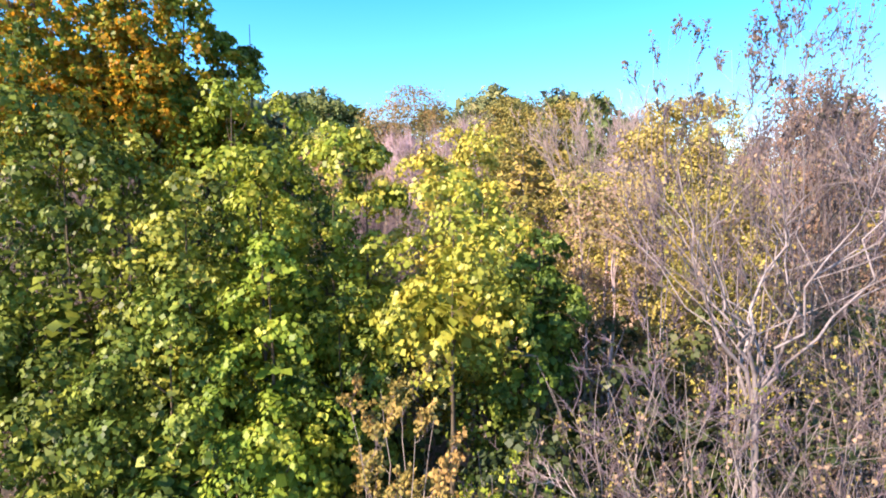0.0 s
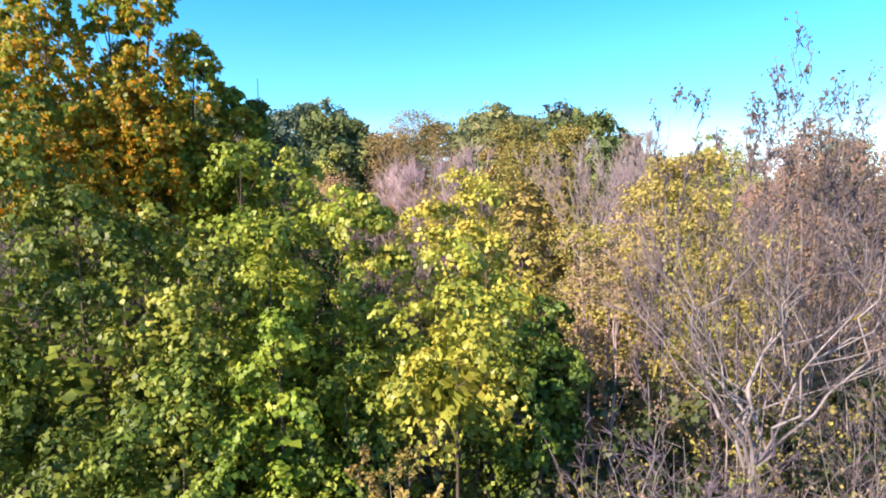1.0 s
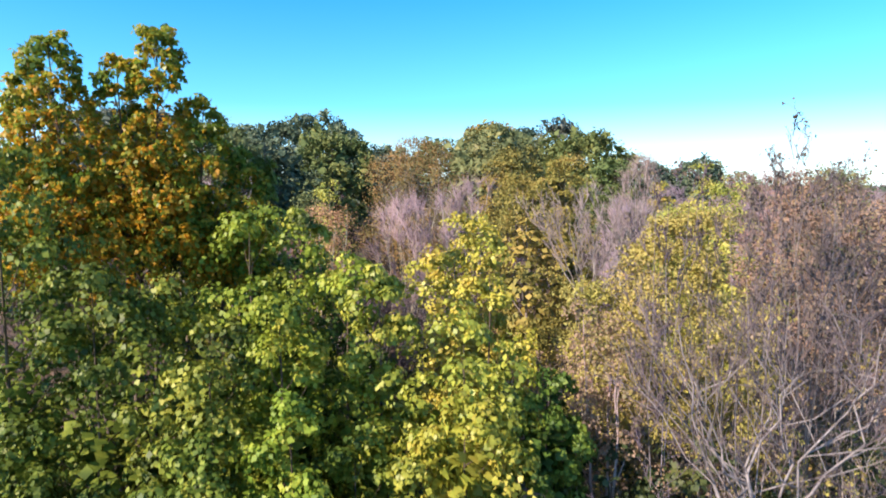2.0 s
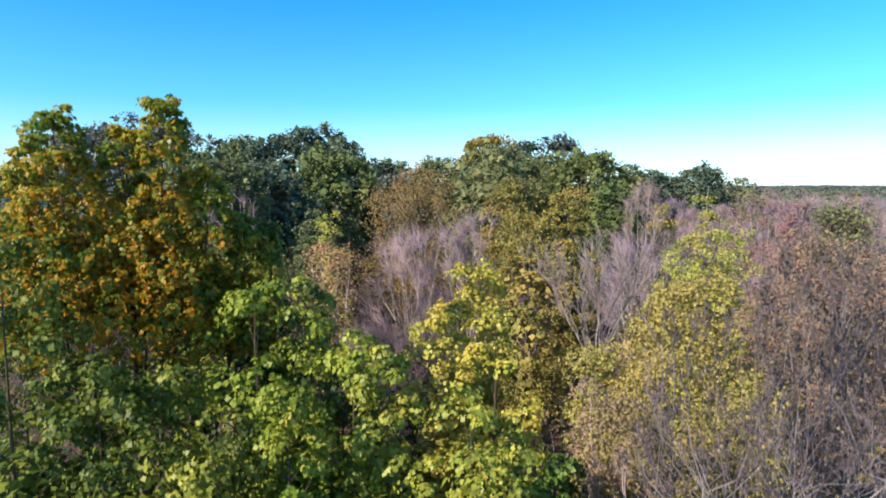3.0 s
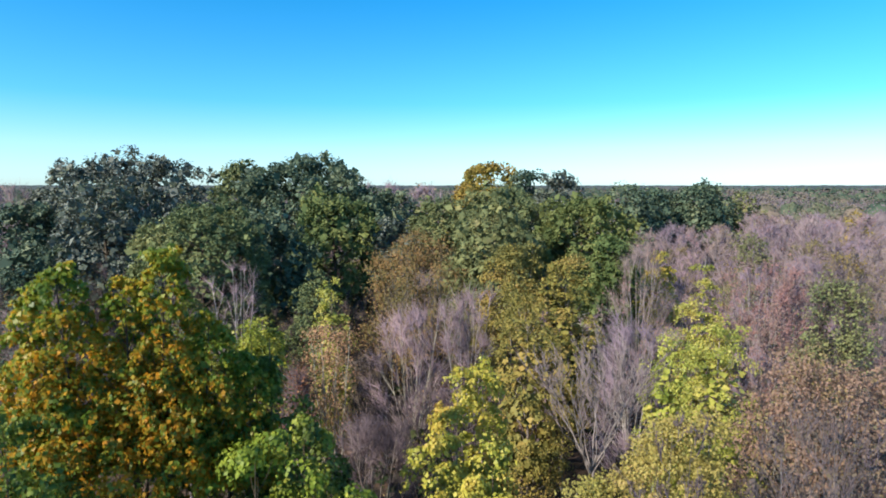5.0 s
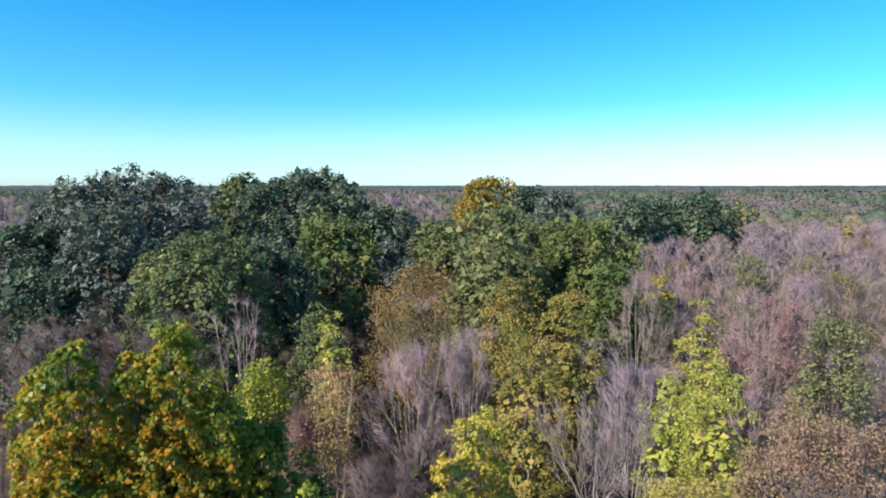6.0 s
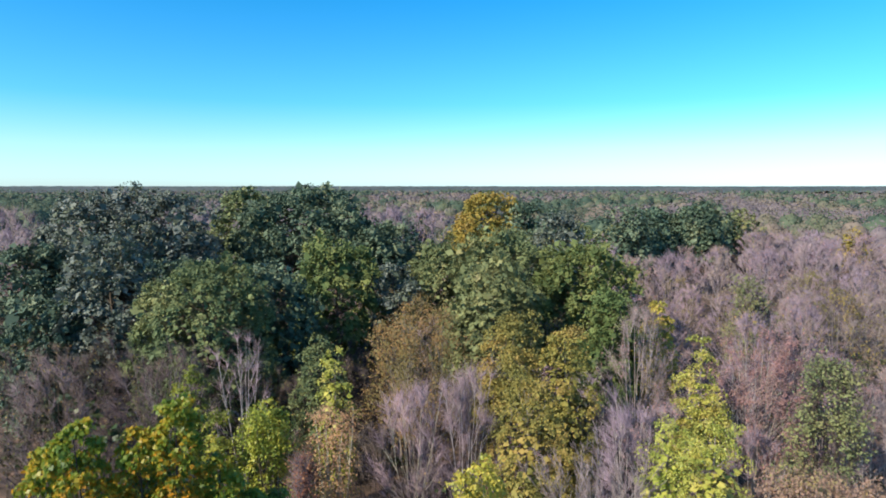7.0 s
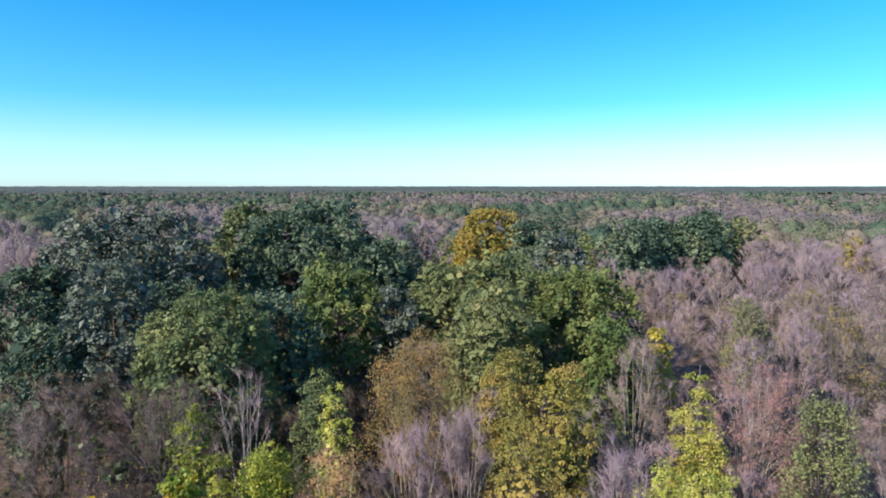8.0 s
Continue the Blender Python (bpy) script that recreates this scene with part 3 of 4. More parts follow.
def twiggy_tree(kind, label, x, y, height, width, bark, twig, seed=0, boughs=50, per=24, spray=0.7, tip=0.01, base=0.3, leaders=5, r=0.05, leaf=None, n_leaf=0,
                size=0.1, group="", profile="dome", hollow=0.5, spread=0.2, fork=0.0, segs=3):
    """A leafless tree with a rounded haze of twigs: rising stems, boughs to the crown's edge, and sprays of fine twigs on them."""
    rs = np.random.RandomState(seed)
    foot = np.column_stack([rs.normal(0, 0.05, (leaders, 2)), np.full(leaders, fork - 0.15)])
    a = rs.uniform(0, 6.3) + np.arange(leaders) * 2 * np.pi / leaders + rs.normal(0, 0.3, leaders)
    rad = width * spread * rs.uniform(0.5, 1.4, leaders) * (leaders > 1)
    ends = np.column_stack([np.cos(a) * rad, np.sin(a) * rad, height * rs.uniform(0.86, 0.97, leaders)])
    c = curve(foot, ends, np.column_stack([ends[:, :2] * 0.05, np.zeros(leaders)]), 8, rs, 0.006 * width)
    wood = [curve_tubes(c, r * rs.uniform(0.6, 1, leaders), np.full(leaders, r * 0.12), 4)]
    if fork:
        t = curve(np.array([[0.05, 0, -0.15]]), np.array([[0, 0, fork]]), np.array([[0.06, 0.03, 0]]), 4, rs, 0.01)
        wood.append(curve_tubes(t, [r * 1.6], [r * 1.2], 6))
    tips, u = attractors(rs, boughs, height - spray * 0.45, max(width - spray * 0.9, 0.4), height * base, profile, hollow)
    tips = np.concatenate([tips, ends])
    near = ((tips[:, None, :2] - c[:, 5, :2][None]) ** 2).sum(-1)
    which = near.argmin(1)
    dist = np.sqrt(near.min(1))
    z0 = np.clip(tips[:, 2] - dist * 0.95 - 0.06 * height, max(fork, 0.12 * height), height * 0.9)
    f = np.clip((z0 - fork) / (height * 0.92 - fork), 0, 1) * 8
    i = np.minimum(f.astype(int), 7)
    w = (f - i)[:, None]
    p0 = c[which, i] * (1 - w) + c[which, i + 1] * w
    b = curve(p0, tips, np.column_stack([(tips - p0)[:, :2] * 0.1, -0.1 * dist]), segs, rs, 0.005 * width)
    br = r * (0.45 - 0.25 * z0 / height)
    wood.append(curve_tubes(b, br, np.maximum(br * 0.25, tip * 0.9), 3))
    # sprays along the outer half of every bough
    m = len(tips)
    src = np.repeat(np.arange(m), per)
    t = rs.uniform(0.45, 1.0, len(src)) ** 0.7 * segs
    i = np.minimum(t.astype(int), segs - 1)
    w = (np.minimum(t, segs) - i)[:, None]
    q0 = b[src, i] * (1 - w) + b[src, i + 1] * w
    d0 = unit(b[src, segs] - b[src, 1])
    out = unit(np.column_stack([tips[src][:, :2] * 0.8, np.full(len(src), 0.35 * width)]))
    d = unit(d0 * 0.5 + out * 0.6 + unit(rs.normal(0, 1, q0.shape)) * 0.8)
    q1 = q0 + d * (spray * rs.uniform(0.35, 1.2, len(src)))[:, None]
    thin = [spikes(q0, q1, np.full(len(src), tip))]
    parts = [("trunk", mesh_of("trunk", wood, bark)), ("twig_crown", mesh_of("twig_crown", thin, twig))]
    if n_leaf:
        who = rs.randint(0, len(q0), n_leaf)
        t = rs.uniform(0.3, 1.05, n_leaf)[:, None]
        at = q0[who] * (1 - t) + q1[who] * t + rs.normal(0, 0.04, (n_leaf, 3))
        parts.append(("foliage", mesh_of("foliage", [leaves(rs, at, d[who], size)], leaf)))
    return thing_parts(kind, label, "tree", x, y, parts, group)


# ---------------------------------------------------------------- ground and far canopy
def build_ground():
    """One sheet: finely uneven near the camera, flat to the horizon."""
    r = np.concatenate([[0], np.geomspace(1.0, 4950, 90)])
    a = np.linspace(0, 2 * np.pi, 97)[:-1]
    R, A = np.meshgrid(r[1:], a, indexing="ij")
    X, Y = R * np.cos(A), R * np.sin(A)
    Z = 0.12 * np.sin(X * 0.9 + 1.3 * np.sin(Y * 0.5)) * np.sin(Y * 0.8) * np.exp(-R / 60) - 0.1
    v = np.concatenate([[[0, 0, -0.1]], np.stack([X, Y, Z], -1).reshape(-1, 3)])
    n = len(a)
    quads = []
    for i in range(len(r) - 2):
        j = np.arange(n)
        k = (j + 1) % n
        quads.append(np.stack([1 + i * n + j, 1 + (i + 1) * n + j, 1 + (i + 1) * n + k, 1 + i * n + k], 1))
    f = np.concatenate(quads)
    bm = bmesh.new()
    me = mesh_of("ground", [(v, f)], ground_material())
    bm.from_mesh(me)
    bm.verts.ensure_lookup_table()
    for j in range(n):
        bm.faces.new((bm.verts[0], bm.verts[1 + j], bm.verts[1 + (j + 1) % n]))
    bm.to_mesh(me)
    bm.free()
    me.polygons.foreach_set("use_smooth", [True] * len(me.polygons))
    tagged(new("ground", me), "reddish brown forest floor covered with dead leaves", "ground", kind="structure")


def build_far_canopy():
    """The closed wood from the end of the single trees to the horizon: a billowing sheet of crowns."""
    rs = np.random.RandomState(5)
    r = np.geomspace(1150, 4900, 60)
    a = np.radians(np.linspace(38, 142, 300))
    R, A = np.meshgrid(r, a, indexing="ij")
    X, Y = R * np.cos(A), R * np.sin(A)
    Z = 8.3 + 9.0 * (R / 4900) + 1.1 * np.sin(X / 60 + 2 * np.sin(Y / 90)) + 0.9 * np.sin(X / 23 + Y / 31) + rs.normal(0, 1.0, X.shape) * np.minimum(1, R / 1500 + 0.5)
    Z += 1.6 * np.clip(np.sin(X / 210 + 1.0) * np.sin(R / 340), 0, 1)
    Z -= 4.5 * np.clip((1700 - R) / 450, 0, 1)
    n = len(a)
    i, j = np.meshgrid(np.arange(len(r) - 1), np.arange(n - 1), indexing="ij")
    q = np.stack([i * n + j, i * n + j + 1, (i + 1) * n + j + 1, (i + 1) * n + j], -1).reshape(-1, 4)
    tagged(new("far_woods", mesh_of("far_woods", [(np.stack([X, Y, Z], -1).reshape(-1, 3), q)], canopy_material())),
           "distant closed woodland of dark green and greyish crowns with a haze tint, reaching the horizon", "woods", kind="stuff")


def build_litter():
    """Dead leaves strewn over the floor of the clearing."""
    rs = np.random.RandomState(17)
    k = 5000
    at = np.column_stack([rs.uniform(-13, 13, k), rs.uniform(-4, 20, k), np.zeros(k)])
    at[:, 2] = 0.12 * np.sin(at[:, 0] * 0.9 + 1.3 * np.sin(at[:, 1] * 0.5)) * np.sin(at[:, 1] * 0.8) * np.exp(-np.hypot(at[:, 0], at[:, 1]) / 60) - 0.07
    up = np.tile([0.0, 0.0, 2.0], (k, 1))
    tagged(new("fallen_leaves", mesh_of("fallen_leaves", [leaves(rs, at, up, 0.12, 0.25)], LEAF_BROWN)),
           "dry brown leaves strewn over the forest floor", "leaves", kind="stuff")


build_ground()
build_litter()
build_far_canopy()

# ---------------------------------------------------------------- trees beside the climb
NEAR = "young trees in the clearing"


def near_leafy(label, x, y, height, width, base, leaf, seed, profile="round", boughs=80, per=150, leaders=3, puff=0.4, size=0.1, kind="maple_tree", bark=BARK_DARK, lumpy=1.5):
    """A young tree in leaf: leafy clumps with dark gaps between them."""
    close = y < 12.0
    if leaf in (LEAF_STRAW, LEAF_BROWN):
        return leafy_tree(kind, label, x, y, height, width, base, leaf, bark, profile, boughs, int(per * 1.0), size * 0.76, puff, seed, 0.5, 0.08, leaders, NEAR, lumpy=lumpy, rosette=2, stray=0.34)
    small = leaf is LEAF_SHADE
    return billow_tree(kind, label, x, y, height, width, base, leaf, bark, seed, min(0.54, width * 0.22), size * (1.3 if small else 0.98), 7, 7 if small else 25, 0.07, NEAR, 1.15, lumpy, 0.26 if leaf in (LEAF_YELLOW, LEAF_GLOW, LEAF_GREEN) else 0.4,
                       {"cone": 1.0, "column": 2.3, "dome": 1.85}.get(profile, 2.0), 15, 0.2, deep=(0.15, 0.6), shell=0.6, stray=0.17, up=0.0)


billow_tree("sycamore_tree", "tall young sycamore with orange and brown leaves and green tips", -7.2, 13.4, 10.2, 4.6, 7.2, LEAF_RUSSET, BARK_DARK, 11, 0.26, 0.1, 5, 12, 0.09, NEAR, 1.15, 1.5, 0.6, 2.1, 3, 0.11,
            [(1.2, -0.9, 12.8, 1.4, 7.6), (0.35, -0.9, 12.2, 1.3, 7.6), (-0.55, -1.4, 12.45, 1.6, 7.6), (-1.5, -0.8, 11.8, 1.5, 8.0), (2.0, -0.5, 11.3, 1.4, 7.4), (2.5, -0.2, 10.3, 1.3, 7.0), (0.0, 0.6, 11.2, 1.6, 7.6)], LEAF_TIP, (0.2, 0.65), up=0.1)
near_leafy("dark green pointed top beside the sycamore", -4.15, 13.6, 10.9, 1.3, 3.0, LEAF_GREEN, 30, "cone", 40, 120, 1)
near_leafy("dense lime green young tree with broad leaves", -4.0, 11.5, 9.2, 3.6, 0.8, LEAF_LIME, 12, "dome", 120)
near_leafy("lime green young tree with a rounded top", -4.0, 9.6, 7.5, 2.5, 0.8, LEAF_PATCH, 176, "dome", 80)
near_leafy("slender lime green young tree with broad leaves", -2.15, 11.3, 8.1, 2.0, 1.0, LEAF_LIME, 13, "column", 65, leaders=2)
near_leafy("narrow lime green young tree lit by the sun", -2.9, 9.7, 7.6, 1.9, 0.8, LEAF_LIME, 177, "column", 60, leaders=2)
near_leafy("bright lime green young tree lit by the sun", -2.5, 9.1, 6.3, 2.1, 0.5, LEAF_LIME, 14, "dome", 62, 130)
near_leafy("bushy green young tree with pale fresh leaves", -4.0, 8.6, 5.5, 2.7, 0.3, LEAF_GREEN, 15, "round", 80, 130)
near_leafy("dark green leafy young tree with a rounded top", -7.5, 9.7, 10.5, 2.9, 0.6, LEAF_GREEN, 16, "dome", 130)
near_leafy("green leafy young tree between the darker ones", -5.2, 10.1, 7.8, 2.4, 0.8, LEAF_GREEN, 148, "dome", 66)
near_leafy("green leafy young tree in half shade", -5.9, 9.5, 8.3, 3.0, 0.3, LEAF_GREEN, 17, "dome", 95)
near_leafy("dark green bushy young tree", -1.7, 9.9, 5.4, 2.4, 0.3, LEAF_GREEN, 18, boughs=65)
near_leafy("yellowish lime young tree with a narrow crown", -1.3, 10.8, 8.0, 1.8, 1.2, LEAF_GLOW, 178, "column", 60, 130, 2)
near_leafy("yellow and lime young tree glowing in the sun", 0.15, 10.1, 7.4, 2.5, 4.3, LEAF_GLOW, 19, "dome", 90, 140, 2)
near_leafy("low bushy yellow lime young tree", 0.15, 8.8, 6.3, 2.1, 4.3, LEAF_GLOW, 179, "dome", 70, 130, 2)
near_leafy("slim dark green young tree beside the yellow one", 1.6, 10.0, 6.4, 1.5, 3.4, LEAF_GREEN, 156, "column", 50)
near_leafy("golden yellow young tree beside its taller neighbour", -0.4, 14.3, 7.8, 2.2, 1.0, LEAF_YELLOW, 20, "column", 80, 130, 2, bark=BARK_GREY)
near_leafy("golden yellow young tree with a rounded top", 0.75, 13.2, 8.1, 2.4, 1.0, LEAF_YELLOW, 158, "dome", 80, 150, 2)
near_leafy("yellowish green young tree with a narrow crown", 0.25, 17.4, 8.6, 1.9, 1.0, LEAF_YELLOW, 21, "column", 70, 165, 2, 0.40, bark=BARK_GREY)
near_leafy("yellowish green young tree with a rounded crown", 0.95, 18.4, 8.8, 2.0, 1.0, LEAF_YELLOW, 22, "dome", 95, 165, 3, 0.40, bark=BARK_GREY)
near_leafy("green leafy young tree behind the bare branches", 1.4, 10.9, 5.8, 2.4, 0.4, LEAF_GREEN, 23, boughs=65)
near_leafy("dark green young tree under the taller crowns", -2.6, 13.5, 6.8, 3.6, 0.5, LEAF_GREEN, 26, "dome", per=110)
near_leafy("dark green young tree under the taller crowns", -4.0, 15.8, 7.9, 3.8, 0.5, LEAF_GREEN, 27, "dome", per=110)
near_leafy("dark green young tree beside the sycamore", -9.6, 13.2, 8.2, 3.8, 0.5, LEAF_GREEN, 28, "dome", per=110)
near_leafy("dark green young tree under the sycamore", -6.9, 14.6, 8.4, 4.6, 0.5, LEAF_GREEN, 195, "dome", per=110)
# dark-leaved bushes added where the hollows hold only deep shade
for seed, bx, by, bh, bw, where in ((140, 2.4, 9.9, 4.6, 2.8, "inside the thicket"), (142, -0.6, 10.6, 4.8, 2.6, "under the leafy trees"), (144, 1.2, 8.9, 3.7, 2.2, "under the yellow young tree"),
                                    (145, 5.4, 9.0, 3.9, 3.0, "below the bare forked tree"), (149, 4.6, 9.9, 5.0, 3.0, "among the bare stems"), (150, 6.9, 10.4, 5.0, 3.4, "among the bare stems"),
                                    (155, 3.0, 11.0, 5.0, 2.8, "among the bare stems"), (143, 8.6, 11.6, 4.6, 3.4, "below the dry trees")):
    near_leafy("dark bush added in place of deep shade " + where, bx, by, bh, bw, 0.2, LEAF_SHADE, seed, "dome", 60, 110, kind="evergreen_bush")
near_leafy("bright green young tree at the sycamore's foot", -3.3, 13.0, 9.0, 2.0, 1.5, LEAF_PATCH, 29, "column", 55, 120, 2)


def shrub(label, x, y, height, width, leaf, n, seed, twig=TWIG_BROWN, size=0.065):
    return bare_tree("shrub", label, x, y, height, width, BARK_GREY, twig, seed, 6, 24, 5, 4, 1, 0.12, 0.022, leaf, n, size, NEAR, "shrub", up=0.35, bend=2.0)


shrub("twiggy shrub with thin olive leaves", -0.7, 7.8, 4.5, 2.4, LEAF_OLIVE, 5000, 24)
shrub("twiggy shrub with small lime green leaves", 0.8, 7.5, 3.6, 2.0, LEAF_LIME, 1800, 25)
shrub("low twiggy shrub with a few yellow leaves", 2.6, 9.4, 3.6, 3.0, LEAF_STRAW, 700, 130)
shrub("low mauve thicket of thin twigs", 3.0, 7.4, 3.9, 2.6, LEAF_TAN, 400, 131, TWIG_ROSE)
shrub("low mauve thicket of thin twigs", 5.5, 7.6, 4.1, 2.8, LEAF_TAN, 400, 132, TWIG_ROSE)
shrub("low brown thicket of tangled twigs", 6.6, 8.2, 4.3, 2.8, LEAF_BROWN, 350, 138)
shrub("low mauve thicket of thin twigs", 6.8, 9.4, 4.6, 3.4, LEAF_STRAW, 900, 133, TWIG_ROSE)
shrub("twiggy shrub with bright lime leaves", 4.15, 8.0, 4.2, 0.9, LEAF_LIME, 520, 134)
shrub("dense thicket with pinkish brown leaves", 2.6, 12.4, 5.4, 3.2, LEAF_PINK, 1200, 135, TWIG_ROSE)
shrub("dense thicket with pinkish brown leaves", 5.6, 11.2, 5.2, 3.4, LEAF_TAN, 1300, 136, TWIG_ROSE)

# grey bare tree with a forked trunk, and the thin thicket round it
bare_tree("bare_tree", "leafless grey tree with a forked trunk and spreading pale limbs", 4.4, 8.4, 7.7, 6.0, BARK_DUSK, TWIG_ROSE, 31, 8, 52, 5, 5, 0, 0.2, 0.042, LEAF_TAN, 250, 0.055, NEAR, up=0.2, fork=4.2, bend=2.3)


def tangle(x, y, height, width, seed, twig):
    """A low bare bush whose twigs arch outwards and over each other."""
    bare_tree("bare_bush", "leafless bush of arching mauve grey twigs", x, y, height, width, BARK_DUSK, twig, seed, 8, 34, 4, 4, 0, 0.3, 0.024, LEAF_BROWN, 60, 0.06, NEAR, "shrub", up=0.02, tip=0.0045, bend=2.6)


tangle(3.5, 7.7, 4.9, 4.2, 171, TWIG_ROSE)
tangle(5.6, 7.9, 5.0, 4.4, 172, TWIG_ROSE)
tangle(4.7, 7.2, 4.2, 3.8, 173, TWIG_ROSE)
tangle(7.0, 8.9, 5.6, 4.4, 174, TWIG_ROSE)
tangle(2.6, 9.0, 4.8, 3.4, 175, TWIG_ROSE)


def leaning_branch(x, y, length, tilt, turn, seed):
    """A dead branch that leans in the thicket, its foot on the ground."""
    ob = bare_tree("dead_branch", "pale dead branch leaning in the thicket", x, y, length, 1.6, BARK_PALE, TWIG_MAUVE, seed, 1, 9, 4, 3, 0, 0.35, 0.03, None, 0, 0.1, NEAR, "branch", up=0.5, bend=2.0)
    ob.matrix_world = pose(x, y, 0, 0, 0, turn) @ pose(0, 0, 0, 0, tilt, 0)


leaning_branch(5.9, 7.3, 6.2, -52, 8, 151)
leaning_branch(5.2, 7.6, 5.6, -58, -10, 152)
leaning_branch(4.6, 7.0, 4.6, -50, 20, 153)
leaning_branch(3.6, 7.5, 5.0, 55, 12, 154)
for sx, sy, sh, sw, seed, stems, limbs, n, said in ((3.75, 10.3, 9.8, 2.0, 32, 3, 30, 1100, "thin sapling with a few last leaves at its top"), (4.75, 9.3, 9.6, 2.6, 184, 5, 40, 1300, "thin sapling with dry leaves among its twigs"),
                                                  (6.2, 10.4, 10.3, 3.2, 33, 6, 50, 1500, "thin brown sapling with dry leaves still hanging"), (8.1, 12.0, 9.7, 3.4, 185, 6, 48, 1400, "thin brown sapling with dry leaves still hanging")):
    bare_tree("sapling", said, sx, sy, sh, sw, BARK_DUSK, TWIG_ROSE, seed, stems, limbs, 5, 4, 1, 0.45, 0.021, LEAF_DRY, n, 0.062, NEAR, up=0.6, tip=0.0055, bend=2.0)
near_leafy("soft yellow young tree with small leaves", 4.9, 13.0, 8.9, 4.4, 1.0, LEAF_STRAW, 34, "dome", 160, 190, 4, 0.46, 0.085, "young_tree", BARK_GREY, lumpy=0.7)
near_leafy("small dull brown young tree among bare twigs", 3.0, 10.9, 7.3, 2.2, 2.0, LEAF_BROWN, 189, "dome", 26, 170, 3, 0.4, 0.08, "young_tree", BARK_GREY, lumpy=0.9)
near_leafy("small straw yellow young tree among bare twigs", 5.3, 11.1, 7.4, 2.6, 2.0, LEAF_STRAW, 190, "dome", 80, 170, 3, 0.42, 0.08, "young_tree", BARK_GREY, lumpy=0.9)
near_leafy("low straw yellow young tree with small leaves", 3.4, 13.4, 7.4, 2.8, 1.0, LEAF_STRAW, 186, "dome", 80, 170, 3, 0.42, 0.085, "young_tree", BARK_GREY, lumpy=0.8)
near_leafy("brown young tree with curled dry leaves", 9.2, 15.2, 9.8, 4.6, 1.0, LEAF_BROWN, 35, "dome", 150, 150, 4, 0.5, 0.095, "young_tree", BARK_GREY, lumpy=0.7)
near_leafy("brown and tan young tree with dry leaves", 11.6, 17.0, 9.2, 5.0, 1.0, LEAF_BROWN, 36, "dome", 150, 150, 4, 0.5, 0.098, "young_tree", BARK_GREY, lumpy=0.7)
bare_tree("young_tree", "sparse mauve young tree with tan leaves", 10.6, 13.0, 8.6, 4.4, BARK_GREY, TWIG_MAUVE, 38, 6, 36, 6, 5, 1, 0.12, 0.03, LEAF_TAN, 3500, 0.08, NEAR)
bare_tree("young_tree", "sparse mauve young tree with olive leaves", 7.4, 9.9, 6.4, 3.6, BARK_GREY, TWIG_MAUVE, 39, 6, 36, 5, 5, 1, 0.12, 0.03, LEAF_OLIVE, 1300, 0.075, NEAR)
bare_tree("bare_tree", "leafless grey tree with a fan of upright branches", 4.1, 17.1, 9.4, 4.0, BARK_GREY, TWIG_MAUVE, 37, 13, 70, 5, 4, 0, 0.3, 0.03, group=NEAR, up=0.5, fork=5.8, tip=0.006)
shrub("twiggy shrub with dull straw leaves before the bare tree", 4.3, 15.3, 5.9, 3.2, LEAF_STRAW, 2200, 146, TWIG_BROWN, 0.085)
shrub("low brown thicket of tangled twigs", 2.9, 14.6, 5.2, 2.8, LEAF_BROWN, 1200, 147, TWIG_ROSE, 0.085)

# ---------------------------------------------------------------- middle belt
MID = "trees of the middle belt"


def mid_leafy(kind, label, x, y, height, width, base, leaf, seed, profile="round", boughs=100, per=140, size=0.098, puff=0.48, leaders=2, hollow=0.45, bark=BARK_GREY, r=0.1, slim=1.0):
    if hollow > 0.6:
        return billow_tree(kind, label, x, y, height, width, base, leaf, bark, seed, puff * 1.1, max(0.0039 * y, 0.11), 6, 19 if slim == 1.0 else 24, r, MID, slim, 1.0, 0.03, 2.3, 10, puff * 0.5, deep=(0.74, 1.08), shell=0.7, stray=0.75)
    if leaders < 3 or profile == "cone":
        return billow_tree(kind, label, x, y, height, width, base, leaf, bark, seed, 0.46, 0.0036 * y, 5, 24, r, MID, slim, 1.2, 0.1, {"cone": 1.0, "round": 2.0}.get(profile, 2.3), stray=0.55)
    return leafy_tree(kind, label, x, y, height, width, base, leaf, bark, profile, boughs, int(per * 0.86), size * 1.06, puff, seed, hollow * 0.75, r, leaders, MID, wood_every=2,
                      lumpy=0.7, slim=slim, stray=0.45)


mid_leafy("yellow_tree", "yellow green spire-shaped tree", 11.15, 26.9, 11.5, 3.8, 0.8, LEAF_BRIGHT, 41, "cone", 250, 110, 0.125, leaders=1)
mid_leafy("yellow_tree", "bushy golden yellow tree before the spire", 8.7, 19.2, 9.6, 2.8, 0.8, LEAF_BRIGHT, 42, "dome", 95)
mid_leafy("yellow_tree", "yellow green tree with a narrow crown before the spire", 7.7, 21.3, 8.7, 2.4, 0.8, LEAF_BRIGHT, 157, "column", 80)
mid_leafy("yellow_tree", "yellow olive tree with an upright crown", 2.9, 28.0, 11.3, 4.0, 2.0, LEAF_OLIVE, 43, "dome", 170, leaders=3)
mid_leafy("yellow_tree", "yellow olive tree with a narrow crown", 5.3, 27.2, 10.8, 3.4, 2.0, LEAF_OLIVE, 44, "dome", 140)
mid_leafy("olive_tree", "olive green tree before the yellow ones", 3.0, 22.4, 9.9, 3.4, 1.6, LEAF_OLIVE, 45, "dome", 140)
mid_leafy("green_tree", "bright yellowish green leafy young tree", -7.1, 22.9, 9.0, 3.4, 1.5, LEAF_GLOW, 46, "dome", 130, leaders=3, bark=BARK_DARK)
